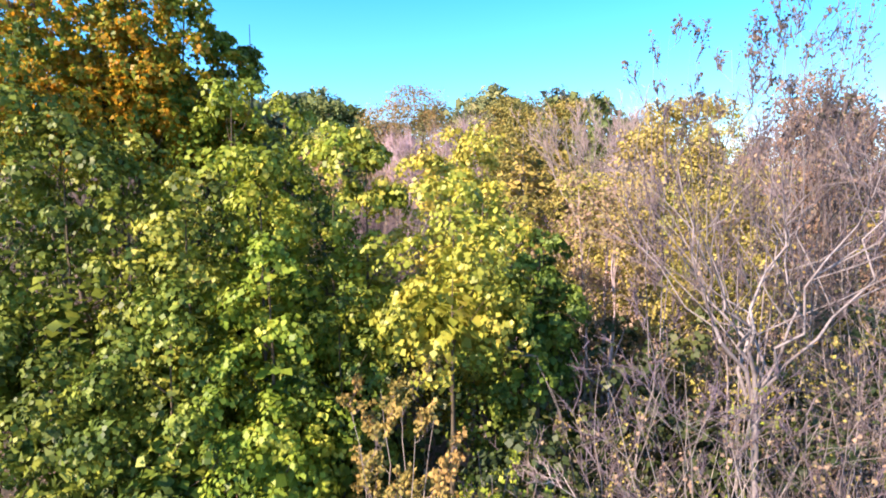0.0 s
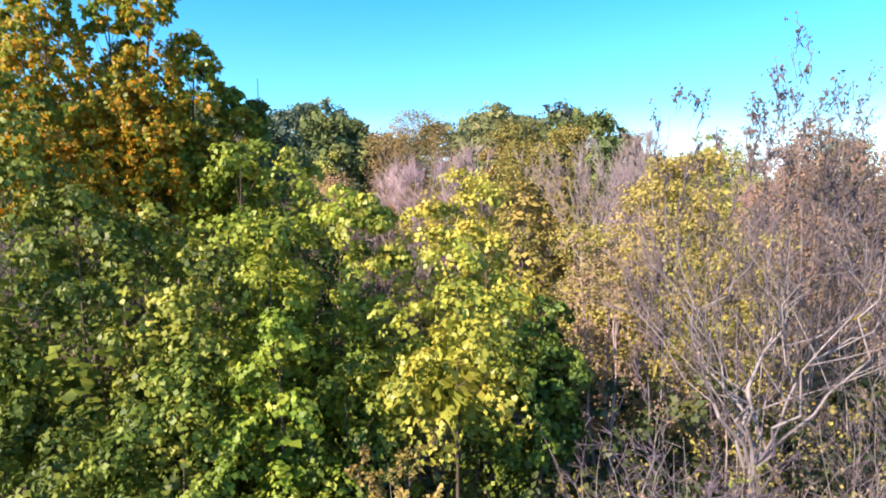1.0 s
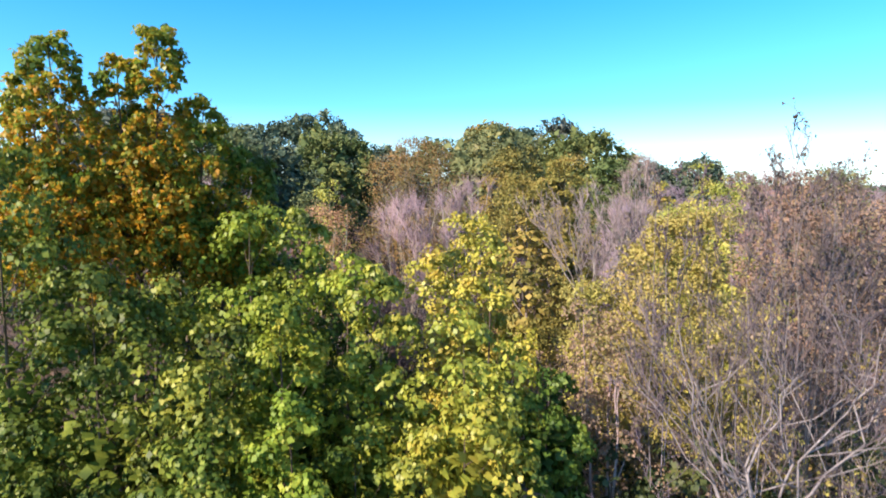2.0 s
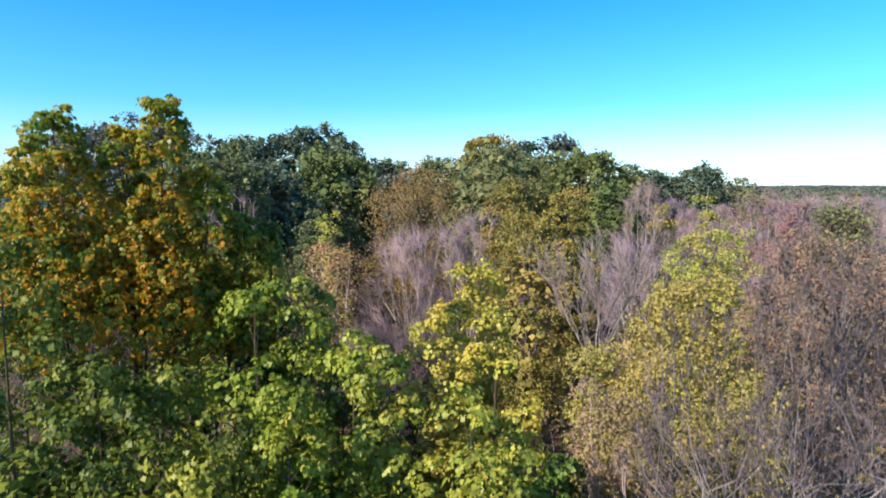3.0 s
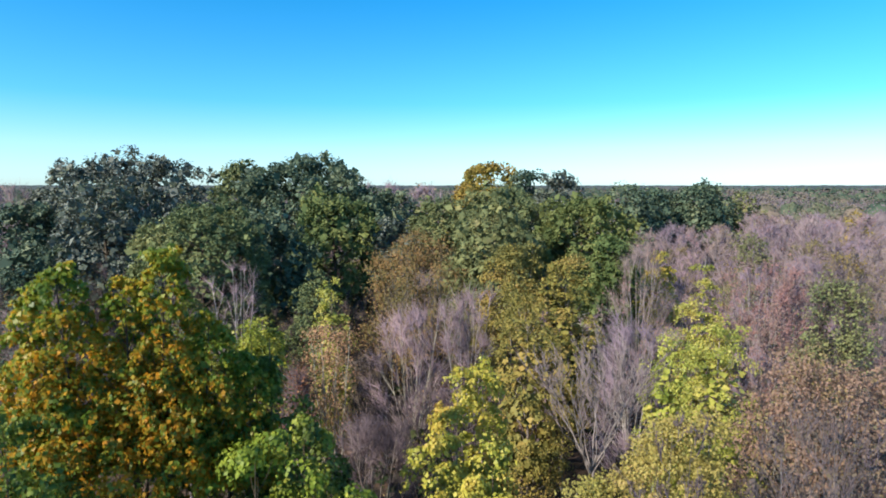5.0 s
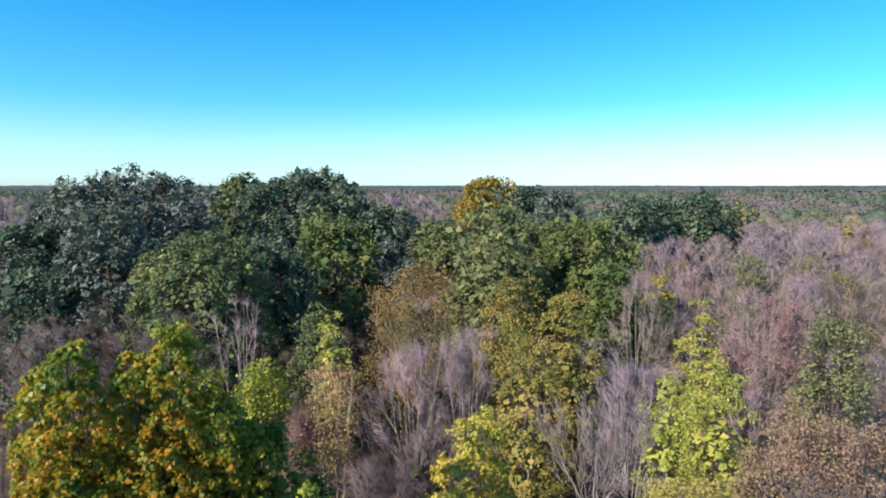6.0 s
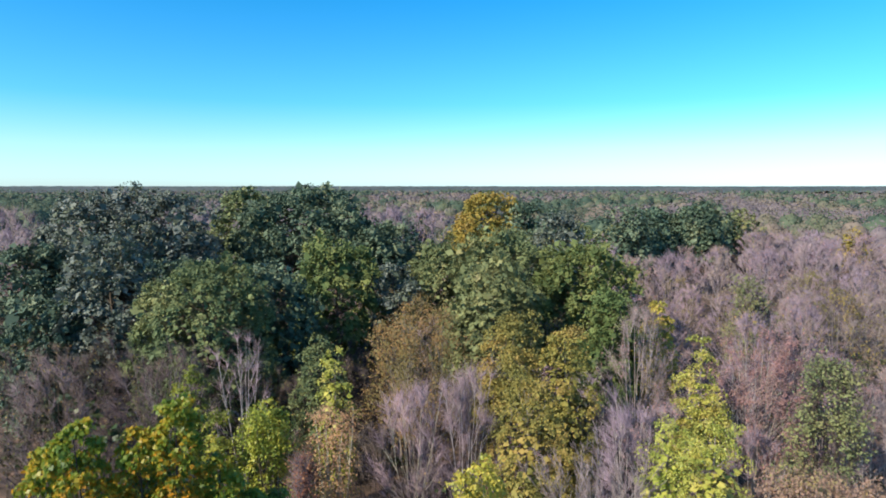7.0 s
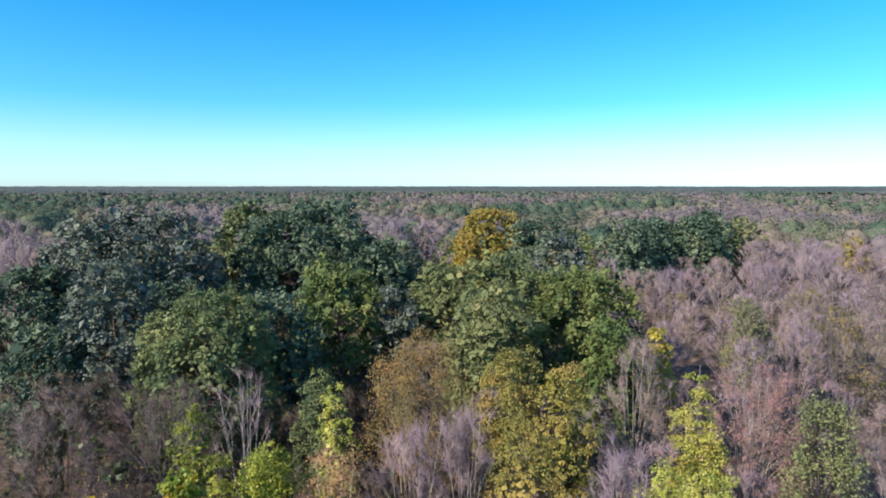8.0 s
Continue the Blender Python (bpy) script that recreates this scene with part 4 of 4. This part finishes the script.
mid_leafy("green_tree", "slim bright green young tree", -11.0, 25.0, 9.5, 2.0, 2.0, LEAF_PATCH, 47, "column", 55, leaders=1)
mid_leafy("green_tree", "narrow yellowish green young tree", -8.9, 22.3, 8.9, 1.7, 2.0, LEAF_GLOW, 197, "column", 55, leaders=1)
mid_leafy("yellow_tree", "slim yellow young tree", -5.2, 27.5, 9.7, 1.9, 2.0, LEAF_BRIGHT, 48, "column", 55, leaders=1)
mid_leafy("green_tree", "round moss green tree with fine leaves", -14.0, 33.8, 12.9, 8.2, 2.5, LEAF_MOSS, 49, "dome", 340, 135, 0.125, 0.56, 3, 0.9, BARK_DARK, 0.16, 0.6)
mid_leafy("oak_tree", "broad dark green oak with a domed crown", -16.0, 66.0, 16.9, 16.0, 3.5, LEAF_OAK, 50, "dome", 330, 85, 0.33, 1.15, 3, 0.8, BARK_DARK, 0.35)
mid_leafy("oak_tree", "tall grey green tree with silvery leaves", -28.4, 58.0, 16.6, 16.4, 3.5, LEAF_SILVER, 51, "dome", 300, 80, 0.31, 1.1, 3, 0.75, BARK_DARK, 0.35)
mid_leafy("oak_tree", "grey green tree with a narrow crown before the taller one", -21.6, 38.8, 14.2, 6.6, 3.0, LEAF_SILVER, 187, "dome", 190, 85, 0.22, 0.8, 2, 0.75, BARK_DARK, 0.25)
mid_leafy("oak_tree", "dark green oak beside the larger one", -6.6, 62.0, 13.4, 8.4, 3.5, LEAF_OAK, 52, "dome", 180, 85, 0.33, 1.05, 2, 0.8, BARK_DARK, 0.25)
mid_leafy("oak_tree", "yellowish green oak with a rounded crown", -7.6, 43.0, 13.5, 7.0, 3.0, LEAF_FRESH, 53, "dome", 210, 85, 0.25, 0.85, 2, 0.8, BARK_DARK, 0.22)
mid_leafy("oak_tree", "dark oak with greyish leaves", -3.7, 43.8, 11.9, 4.8, 3.0, LEAF_SILVER, 54, "dome", 130, 80, 0.25, 0.8, 2, 0.8, BARK_DARK, 0.2)
mid_leafy("oak_tree", "dark green oak behind bare trees", -10.4, 37.2, 12.3, 5.6, 3.0, LEAF_OAK, 55, "dome", 170, 85, 0.22, 0.75, 2, 0.8, BARK_DARK, 0.2)
mid_leafy("oak_tree", "dark green oak at the edge of the stand", -24.6, 37.0, 10.6, 5.8, 2.0, LEAF_OAK, 56, "dome", 160, 85, 0.25, 0.85, 2, 0.8, BARK_DARK, 0.2)
mid_leafy("green_tree", "moss green tree with an uneven crown", 5.0, 46.0, 13.5, 10.0, 3.0, LEAF_MOSS, 57, "dome", 230, 100, 0.22, 0.85, 3, 0.8, BARK_DARK, 0.2, 0.6)
mid_leafy("green_tree", "fresh green tree with a broad crown", 9.2, 42.0, 13.3, 8.0, 3.0, LEAF_FRESH, 58, "dome", 200, 85, 0.22, 0.8, 3, 0.75, BARK_DARK, 0.2)
mid_leafy("green_tree", "moss green tree among other green crowns", -0.2, 45.0, 13.0, 6.8, 3.0, LEAF_MOSS, 59, "dome", 190, 100, 0.22, 0.8, 3, 0.8, BARK_DARK, 0.2, 0.6)
mid_leafy("green_tree", "moss green tree before the taller crowns", 3.0, 37.4, 12.6, 6.2, 2.5, LEAF_MOSS, 188, "dome", 190, 100, 0.2, 0.75, 2, 0.8, BARK_DARK, 0.2, 0.6)
mid_leafy("green_tree", "bright green small tree at the stand's edge", 9.7, 35.9, 11.2, 3.8, 2.0, LEAF_FRESH, 60, "round", 110, 80, 0.19, 0.6, 2, 0.65, BARK_DARK, 0.12)
mid_leafy("yellow_tree", "small yellow tree among bare crowns", 13.7, 39.0, 9.7, 2.6, 2.0, LEAF_YELLOW, 61, "round", 50, 75, 0.19, 0.55, 1, 0.5)
mid_leafy("gold_tree", "golden brown autumn tree above the green crowns", 4.6, 68.0, 16.6, 8.0, 4.0, LEAF_GOLD, 62, "dome", 190, 85, 0.28, 0.9, 2, 0.75, BARK_DARK, 0.22)
mid_leafy("oak_tree", "dark green tree beside the golden one", 7.9, 62.5, 15.6, 5.0, 4.0, LEAF_OAK, 63, "dome", 110, 85, 0.3, 1.0, 2, 0.75, BARK_DARK, 0.22)
mid_leafy("olive_tree", "small olive tree with a dull crown", -6.4, 30.0, 9.6, 3.0, 2.0, LEAF_MOSS, 66, "round", 80, 75, 0.17, 0.5, 2, 0.5, BARK_DARK)
mid_leafy("olive_tree", "olive green tree rising behind the oaks", -25.0, 75.0, 16.8, 9.0, 4.0, LEAF_MOSS, 160, "dome", 130, 70, 0.36, 1.15, 2, 0.8, BARK_DARK, 0.3)
mid_leafy("oak_tree", "dark green oak behind the bare trees", -34.0, 49.0, 12.4, 8.6, 2.5, LEAF_OAK, 161, "dome", 170, 85, 0.27, 0.9, 2, 0.8, BARK_DARK, 0.25)
mid_leafy("oak_tree", "dark green oak between the larger ones", -21.5, 47.0, 11.6, 6.4, 2.5, LEAF_OAK, 162, "dome", 130, 85, 0.27, 0.9, 2, 0.8, BARK_DARK, 0.25)
mid_leafy("oak_tree", "dark green oak above the bare wood", 43.0, 104.0, 14.4, 10.0, 4.0, LEAF_OAK, 67, "dome", 120, 60, 0.5, 1.4, 2, 0.8, BARK_DARK, 0.3)
mid_leafy("oak_tree", "dark green oak above the bare wood", 37.0, 108.0, 13.2, 8.0, 4.0, LEAF_OAK, 68, "dome", 90, 60, 0.5, 1.4, 2, 0.8, BARK_DARK, 0.3)
mid_leafy("green_tree", "grey green tree with a bare top", 9.4, 50.0, 15.0, 5.4, 4.0, LEAF_SILVER, 69, "dome", 110, 50, 0.24, 0.85, 3, 0.7, BARK_DARK, 0.2)


def mid_bare(kind, label, x, y, height, width, seed, leaf=None, n=0, size=0.1, twig=TWIG_MAUVE, bark=BARK_PALE, fork=2.2, boughs=90, per=26, spread=0.24, profile="dome"):
    return twiggy_tree(kind, label, x, y, height, width, bark, twig, seed, boughs, per, 0.85, 0.0075, 0.3, 8, 0.03, leaf, n, size, MID, profile, 0.5, spread, fork)


mid_leafy("autumn_tree", "olive and orange domed tree with grey branches", -1.5, 28.6, 11.9, 6.0, 4.0, LEAF_AMBER, 71, "dome", 230, 84, 0.072, 0.6, 7, 0.59)
mid_leafy("autumn_tree", "pale orange thinning tree with a fan of stems", -4.6, 22.6, 8.9, 3.4, 4.6, LEAF_PEACH, 72, "round", 80, 62, 0.07, 0.5, 7, 0.5, BARK_PALE)
mid_bare("green_tree", "dull green thinning tree in the bare thicket", 15.5, 24.2, 10.5, 4.0, 64, LEAF_MOSS, 9000, 0.1, twig=TWIG_DUSK, bark=BARK_DARK)
mid_bare("olive_tree", "small thinning olive tree among bare crowns", 22.9, 45.4, 10.4, 4.4, 65, LEAF_MOSS, 6000, 0.14)
mid_bare("bare_tree", "leafless mauve tree with pinkish twigs", 9.9, 31.0, 11.3, 5.0, 73, LEAF_PINK, 900, 0.09)
mid_bare("autumn_tree", "nearly bare tree with reddish last leaves", 15.0, 28.6, 10.6, 6.4, 74, LEAF_PINK, 18000, 0.08)
mid_bare("bare_tree", "leafless whitish tree with upright limbs", -9.6, 27.3, 10.6, 3.4, 75, boughs=34, per=14)
mid_bare("bare_tree", "leafless mauve tree between leafy ones", -1.6, 24.0, 9.5, 4.2, 76)
mid_bare("autumn_tree", "small tree with dark reddish last leaves", -5.4, 21.5, 7.5, 2.0, 198, LEAF_RED, 2600, 0.07, TWIG_ROSE, BARK_GREY)
mid_bare("bare_tree", "low leafless tree under the thinning orange one", -2.5, 19.4, 6.6, 3.6, 196, twig=TWIG_ROSE, bark=BARK_GREY)
mid_bare("bare_tree", "leafless mauve tree between olive crowns", 0.7, 24.6, 10.0, 3.8, 79)
mid_bare("bare_tree", "leafless grey tree with fine twigs", 6.9, 22.5, 9.1, 4.0, 77)
mid_bare("bare_tree", "wide leafless greyish brown tree", -13.6, 28.0, 10.5, 7.0, 78, twig=TWIG_DUSK, bark=BARK_GREY, boughs=120)

# ---------------------------------------------------------------- bare thickets that fill the belt, and the wood behind
FILL = "bare young trees of the thicket"


def thicket_tree(label, x, y, height, width, seed, twig, leaf=None, n=0, size=0.09, boughs=64, per=25, tip=0.0095, spray=0.66, bark=BARK_GREY):
    return twiggy_tree("bare_tree", label, x, y, height, width, bark, twig, seed, boughs, per, spray, tip, 0.3, 5, 0.035, leaf, n, size, FILL, "dome", 0.5, 0.22, 0.0, 2)


base_fill = [
    thicket_tree("leafless mauve young tree in the thicket", 17.6, 24.0, 8.8, 4.6, 81, TWIG_MAUVE, bark=BARK_PALE),
    thicket_tree("leafless grey young tree with a few pink leaves", 20.5, 27.0, 9.0, 4.8, 82, TWIG_MAUVE, LEAF_PINK, 1100),
    thicket_tree("nearly leafless young tree with tan leaves", -17.5, 26.0, 9.6, 5.0, 83, TWIG_BROWN, LEAF_AMBER, 200, bark=BARK_DARK),
    thicket_tree("thin young tree with dull olive leaves", -21.5, 28.0, 9.8, 5.0, 84, TWIG_DUSK, LEAF_OLIVE, 300, bark=BARK_DARK),
]
base_back = [
    thicket_tree("leafless mauve tree behind the thicket", 21.0, 41.0, 8.8, 5.4, 85, TWIG_MAUVE, LEAF_OLIVE, 250, 0.14, 60, 24, 0.0125, 0.75),
    thicket_tree("leafless mauve tree with a few pink leaves", 26.0, 44.0, 9.0, 5.6, 86, TWIG_MAUVE, LEAF_PINK, 250, 0.14, 60, 24, 0.0125, 0.75),
    thicket_tree("thinning tree with a haze of olive leaves", 31.0, 47.0, 9.0, 5.6, 88, TWIG_BROWN, LEAF_OLIVE, 1300, 0.13, 60, 24, 0.0125, 0.75),
    thicket_tree("nearly leafless tree with tan leaves", -20.5, 38.0, 9.4, 5.6, 87, TWIG_DUSK, LEAF_BROWN, 300, 0.14, 60, 24, 0.0125, 0.75, BARK_DARK),
]
taken = [(o.matrix_world.translation.x, o.matrix_world.translation.y) for o in scene.objects if o.type == "EMPTY"]
# open ground before the yellow and orange trees
taken += [(8.6, 22.6), (10.2, 22.4), (11.6, 21.8), (9.6, 20.6), (10.9, 20.0), (-4.3, 20.6), (-3.6, 18.8), (-7.4, 22.6), (-6.6, 21.0), (7.2, 19.2), (8.8, 18.2), (14.2, 21.8), (1.2, 16.9), (2.6, 20.4)]
rng = random.Random(3)


def free(x, y, gap):
    return all((x - a) ** 2 + (y - b) ** 2 > gap * gap for a, b in taken)


def fill_belt(pool, count, y0, y1, half, gap, lo, hi):
    made = 0
    for _ in range(count * 40):
        if made >= count:
            break
        y = rng.uniform(y0, y1)
        x = rng.uniform(-half, half) * (y + 6)
        if free(x, y, gap):
            taken.append((x, y))
            made += 1
            left = x < -2
            src = rng.choice(pool[2:] if left else pool[:-1] if rng.random() < 0.55 else pool[:2])
            h = rng.uniform(lo, hi)
            copy_thing(src, pose(x, y, 0, 0, 0, rng.uniform(0, 360)) @ Matrix.Diagonal((h * 1.15, h * 1.15, h, 1)))


fill_belt(base_fill, 10, 14.5, 21, 0.72, 2.2, 0.42, 0.6)
fill_belt(base_fill, 44, 21, 36, 0.74, 2.3, 0.7, 0.92)
fill_belt(base_back, 86, 36, 66, 0.74, 2.6, 0.78, 0.98)

# undergrowth added in dark colours to stand for shade in the gaps
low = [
    bare_tree("undergrowth", "low brown thicket of stems between the trees, darkened in place of shade", 8.6, 11.0, 3.4, 3.2, BARK_DARK, TWIG_DUSK, 91, 7, 21, 4, 4, 0, 0.1, 0.02, LEAF_SHADE, 380, 0.14, FILL, "shrub", up=0.4, tip=0.008, sides=3),
    bare_tree("undergrowth", "low green thicket between the trees, darkened in place of shade", -1.0, 19.5, 3.6, 3.4, BARK_DARK, TWIG_DUSK, 92, 7, 21, 4, 4, 0, 0.1, 0.02, LEAF_SHADE, 500, 0.15, FILL, "shrub", up=0.4, tip=0.008, sides=3),
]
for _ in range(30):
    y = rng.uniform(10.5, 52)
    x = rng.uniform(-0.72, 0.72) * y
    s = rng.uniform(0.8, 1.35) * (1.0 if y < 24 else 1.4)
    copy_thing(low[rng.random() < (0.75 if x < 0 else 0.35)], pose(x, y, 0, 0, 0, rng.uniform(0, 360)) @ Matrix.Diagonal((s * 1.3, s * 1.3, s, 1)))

FAR = "single trees of the wood behind"


def far_leafy(label, height, width, leaf, seed, x, y, profile="dome"):
    return billow_tree("broadleaf_tree", label, x, y, height, width, height * 0.2, leaf, BARK_DARK, seed, 1.2, 0.46, 4, 7, 0.18, FAR)


def far_bare(label, height, width, seed, x, y, leaf=None, n=0):
    return twiggy_tree("bare_tree", label, x, y, height, width, BARK_GREY, TWIG_MAUVE, seed, 46, 14, 1.1, 0.023, 0.35, 3, 0.045, leaf, n, 0.2, FAR, "dome", 0.6, segs=2)


green_base = [
    far_leafy("dark green broadleaf tree in the wood behind", 13.0, 8.5, LEAF_OAK, 101, 38.0, 106.0),
    far_leafy("moss green broadleaf tree in the wood behind", 11.0, 7.0, LEAF_MOSS, 102, 12.0, 84.0),
    far_leafy("fresh green broadleaf tree in the wood behind", 10.5, 7.0, LEAF_FRESH, 103, 20.0, 90.0),
    far_leafy("olive broadleaf tree in the wood behind", 10.0, 6.0, LEAF_OLIVE, 104, 16.0, 76.0),
    far_leafy("golden broadleaf tree in the wood behind", 9.0, 5.5, LEAF_GOLD, 105, 80.0, 118.0),
]
bare_base = [
    far_bare("leafless mauve tree in the wood behind", 10.0, 6.0, 111, 26.0, 70.0),
    far_bare("leafless greyish tree in the wood behind", 9.0, 5.5, 112, 33.0, 72.0, LEAF_TAN, 250),
    far_bare("nearly leafless pinkish tree in the wood behind", 9.5, 6.0, 113, 40.0, 76.0, LEAF_PINK, 250),
]
taken += [(o.matrix_world.translation.x, o.matrix_world.translation.y) for o in green_base + bare_base]


def greenness(x, y):
    """How far the wood is evergreen or in leaf at a place: more so to the left, in belts."""
    v = noise.noise(Vector((x * 0.018, y * 0.013, 3.1))) + 0.5 * noise.noise(Vector((x * 0.05, y * 0.04, 7.7)))
    bias = 0.15 - 0.75 * max(-1.0, min(1.0, x / max(y, 1) * 2.2)) if y < 110 else 0.1
    return v + bias


# taller ones that reach the skyline
for src, x, y, s in ((bare_base[0], -62, 89, 1.46), (bare_base[1], -69, 94, 1.62), (bare_base[0], -7.5, 84, 1.5), (bare_base[2], -12.5, 88, 1.55), (bare_base[1], -2.5, 86, 1.62),
                     (green_base[0], 27, 90, 1.1), (green_base[0], 33, 98, 1.06), (green_base[0], 52, 120, 1.1), (green_base[1], 61, 124, 1.2)):
    taken.append((x, y))
    copy_thing(src, pose(x, y, 0, 0, 0, x * 7.0) @ Matrix.Diagonal((s, s, s, 1)))

made = 0
while made < 185:
    y = rng.uniform(64, 128)
    x = rng.uniform(-0.78, 0.78) * y
    if not free(x, y, 4.2):
        made += 0.05
        continue
    taken.append((x, y))
    made += 1
    if greenness(x, y) > 0.05 and x > -0.6 * y:
        src = green_base[rng.choice((0, 0, 0, 1, 1, 1, 2, 2, 3, 3, 4) if x > 0 else (0, 0, 0, 1, 1, 2, 3))]
        s = rng.uniform(0.75, 1.0)
    else:
        src = bare_base[rng.randrange(3)]
        s = rng.uniform(0.75, 1.05)
    copy_thing(src, pose(x, y, 0, 0, 0, rng.uniform(0, 360)) @ Matrix.Diagonal((s * 1.1, s * 1.1, s, 1)))


def far_wood(name, label, leaf, y0, y1, step, cards, size, test, seed, lo, hi, sides=8, stray=0.12):
    """Crowns too many and too far to count: clumps of leaves on domes, in one mesh."""
    rs = np.random.RandomState(seed)
    spots = []
    y = y0
    while y < y1:
        st = step * (1 + y / 2600)
        for x in np.arange(-0.78 * y, 0.78 * y, st):
            px, py = x + rs.uniform(-0.45, 0.45) * st, y + rs.uniform(-0.45, 0.45) * st
            if test(px, py):
                spots.append((px, py, st))
        y += st * 0.95
    spots = np.array(spots)
    k = len(spots)
    h = rs.uniform(lo, hi, k) + 1.2 * (rs.uniform(0, 1, k) > 0.93)
    rad = np.minimum(spots[:, 2] * rs.uniform(0.5, 0.74, k), rs.uniform(5.5, 8.5, k))
    # a lumpy crown body for every tree ...
    el = np.radians([84, 52, 22, -8, -40] if sides == 8 else [80, 30, -25])
    az = np.arange(sides) * 2 * np.pi / sides
    m = len(el) * sides
    ring = np.stack([np.cos(el)[:, None] * np.cos(az), np.cos(el)[:, None] * np.sin(az), np.repeat(np.sin(el)[:, None], sides, 1)], -1).reshape(1, -1, 3)
    body = ring * (rad[:, None] * rs.uniform(0.5, 0.76, (k, m)))[..., None] * np.array([1, 1, 0.85])
    body += np.column_stack([spots[:, :2], h - rad * 1.0])[:, None]
    q = np.array([[i * sides + j, (i + 1) * sides + j, (i + 1) * sides + (j + 1) % sides, i * sides + (j + 1) % sides] for i in range(len(el) - 1) for j in range(sides)])
    pieces = [(body.reshape(-1, 3), (q[None] + (np.arange(k) * m)[:, None, None]).reshape(-1, 4))]
    # ... under lobes of leaf clumps
    lobes = 6
    ld = unit(rs.normal(0, 1, (k, lobes, 3)) + np.array([0, -0.2, 0.5]))
    lc = ld * (rad[:, None] * rs.uniform(0.42, 0.64, (k, lobes)))[..., None] + np.column_stack([spots[:, :2], h - rad * 0.85])[:, None]
    lr = rad[:, None] * rs.uniform(0.34, 0.5, (k, lobes))
    who = np.repeat(np.arange(k * lobes), cards // lobes)
    d = unit(rs.normal(0, 1, (len(who), 3)) + np.array([0, -0.25, 0.35]))
    at = lc.reshape(-1, 3)[who] + d * (lr.ravel()[who] * rs.uniform(0.75, 1.05, len(who)))[:, None]
    pieces.append(leaves(rs, at, d * 2.0, size * (0.7 + at[:, 1] / 500), stray, 1.3))
    tagged(new(name, mesh_of(name, pieces, leaf)), label, "woods", kind="stuff")


MIX = lambda lo, hi: (lambda x, y: lo <= noise.noise(Vector((x * 0.010, y * 0.006, 3.1))) + 0.3 * noise.noise(Vector((x * 0.04, y * 0.03, 7.7))) < hi)
# name, label, leaves, share of the wood (from, to), step, clumps and clump size near and farther off, heights
for i, (tone, said, leaf, lo, hi, step, clumps, size, h0, h1, stray) in enumerate((
        ("green", "dark green", FAR_GREEN, 0.17, 9, 9.5, 168, 0.5, 9.4, 13.0, 0.12), ("moss", "moss green", FAR_MOSS, 0.05, 0.17, 9.0, 150, 0.48, 8.4, 11.0, 0.14),
        ("tan", "thinning tan", FAR_TAN, -0.04, 0.05, 7.5, 84, 0.42, 8.2, 9.6, 0.5), ("grey", "leafless greyish mauve", FAR_MAUVE, -9, -0.04, 7.5, 84, 0.42, 8.0, 9.4, 0.5))):
    far_wood("far_%s_crowns" % tone, "far %s crowns of the wood" % said, leaf, 124, 300, step, clumps, size, MIX(lo, hi), 201 + i, h0, h1, 8, stray)
    far_wood("distant_%s_crowns" % tone, "distant %s crowns of the wood" % said, leaf, 300, 690, step + 4.0, 24, 0.8, MIX(lo, hi), 211 + i, h0, h1, 8, stray)
    far_wood("horizon_%s_crowns" % tone, "%s crowns of the wood near the horizon" % said, leaf, 690, 1300, step + 5.0, 6, 0.9, MIX(lo, hi), 221 + i, h0 + 0.6, h1 + 0.6, 6, stray)
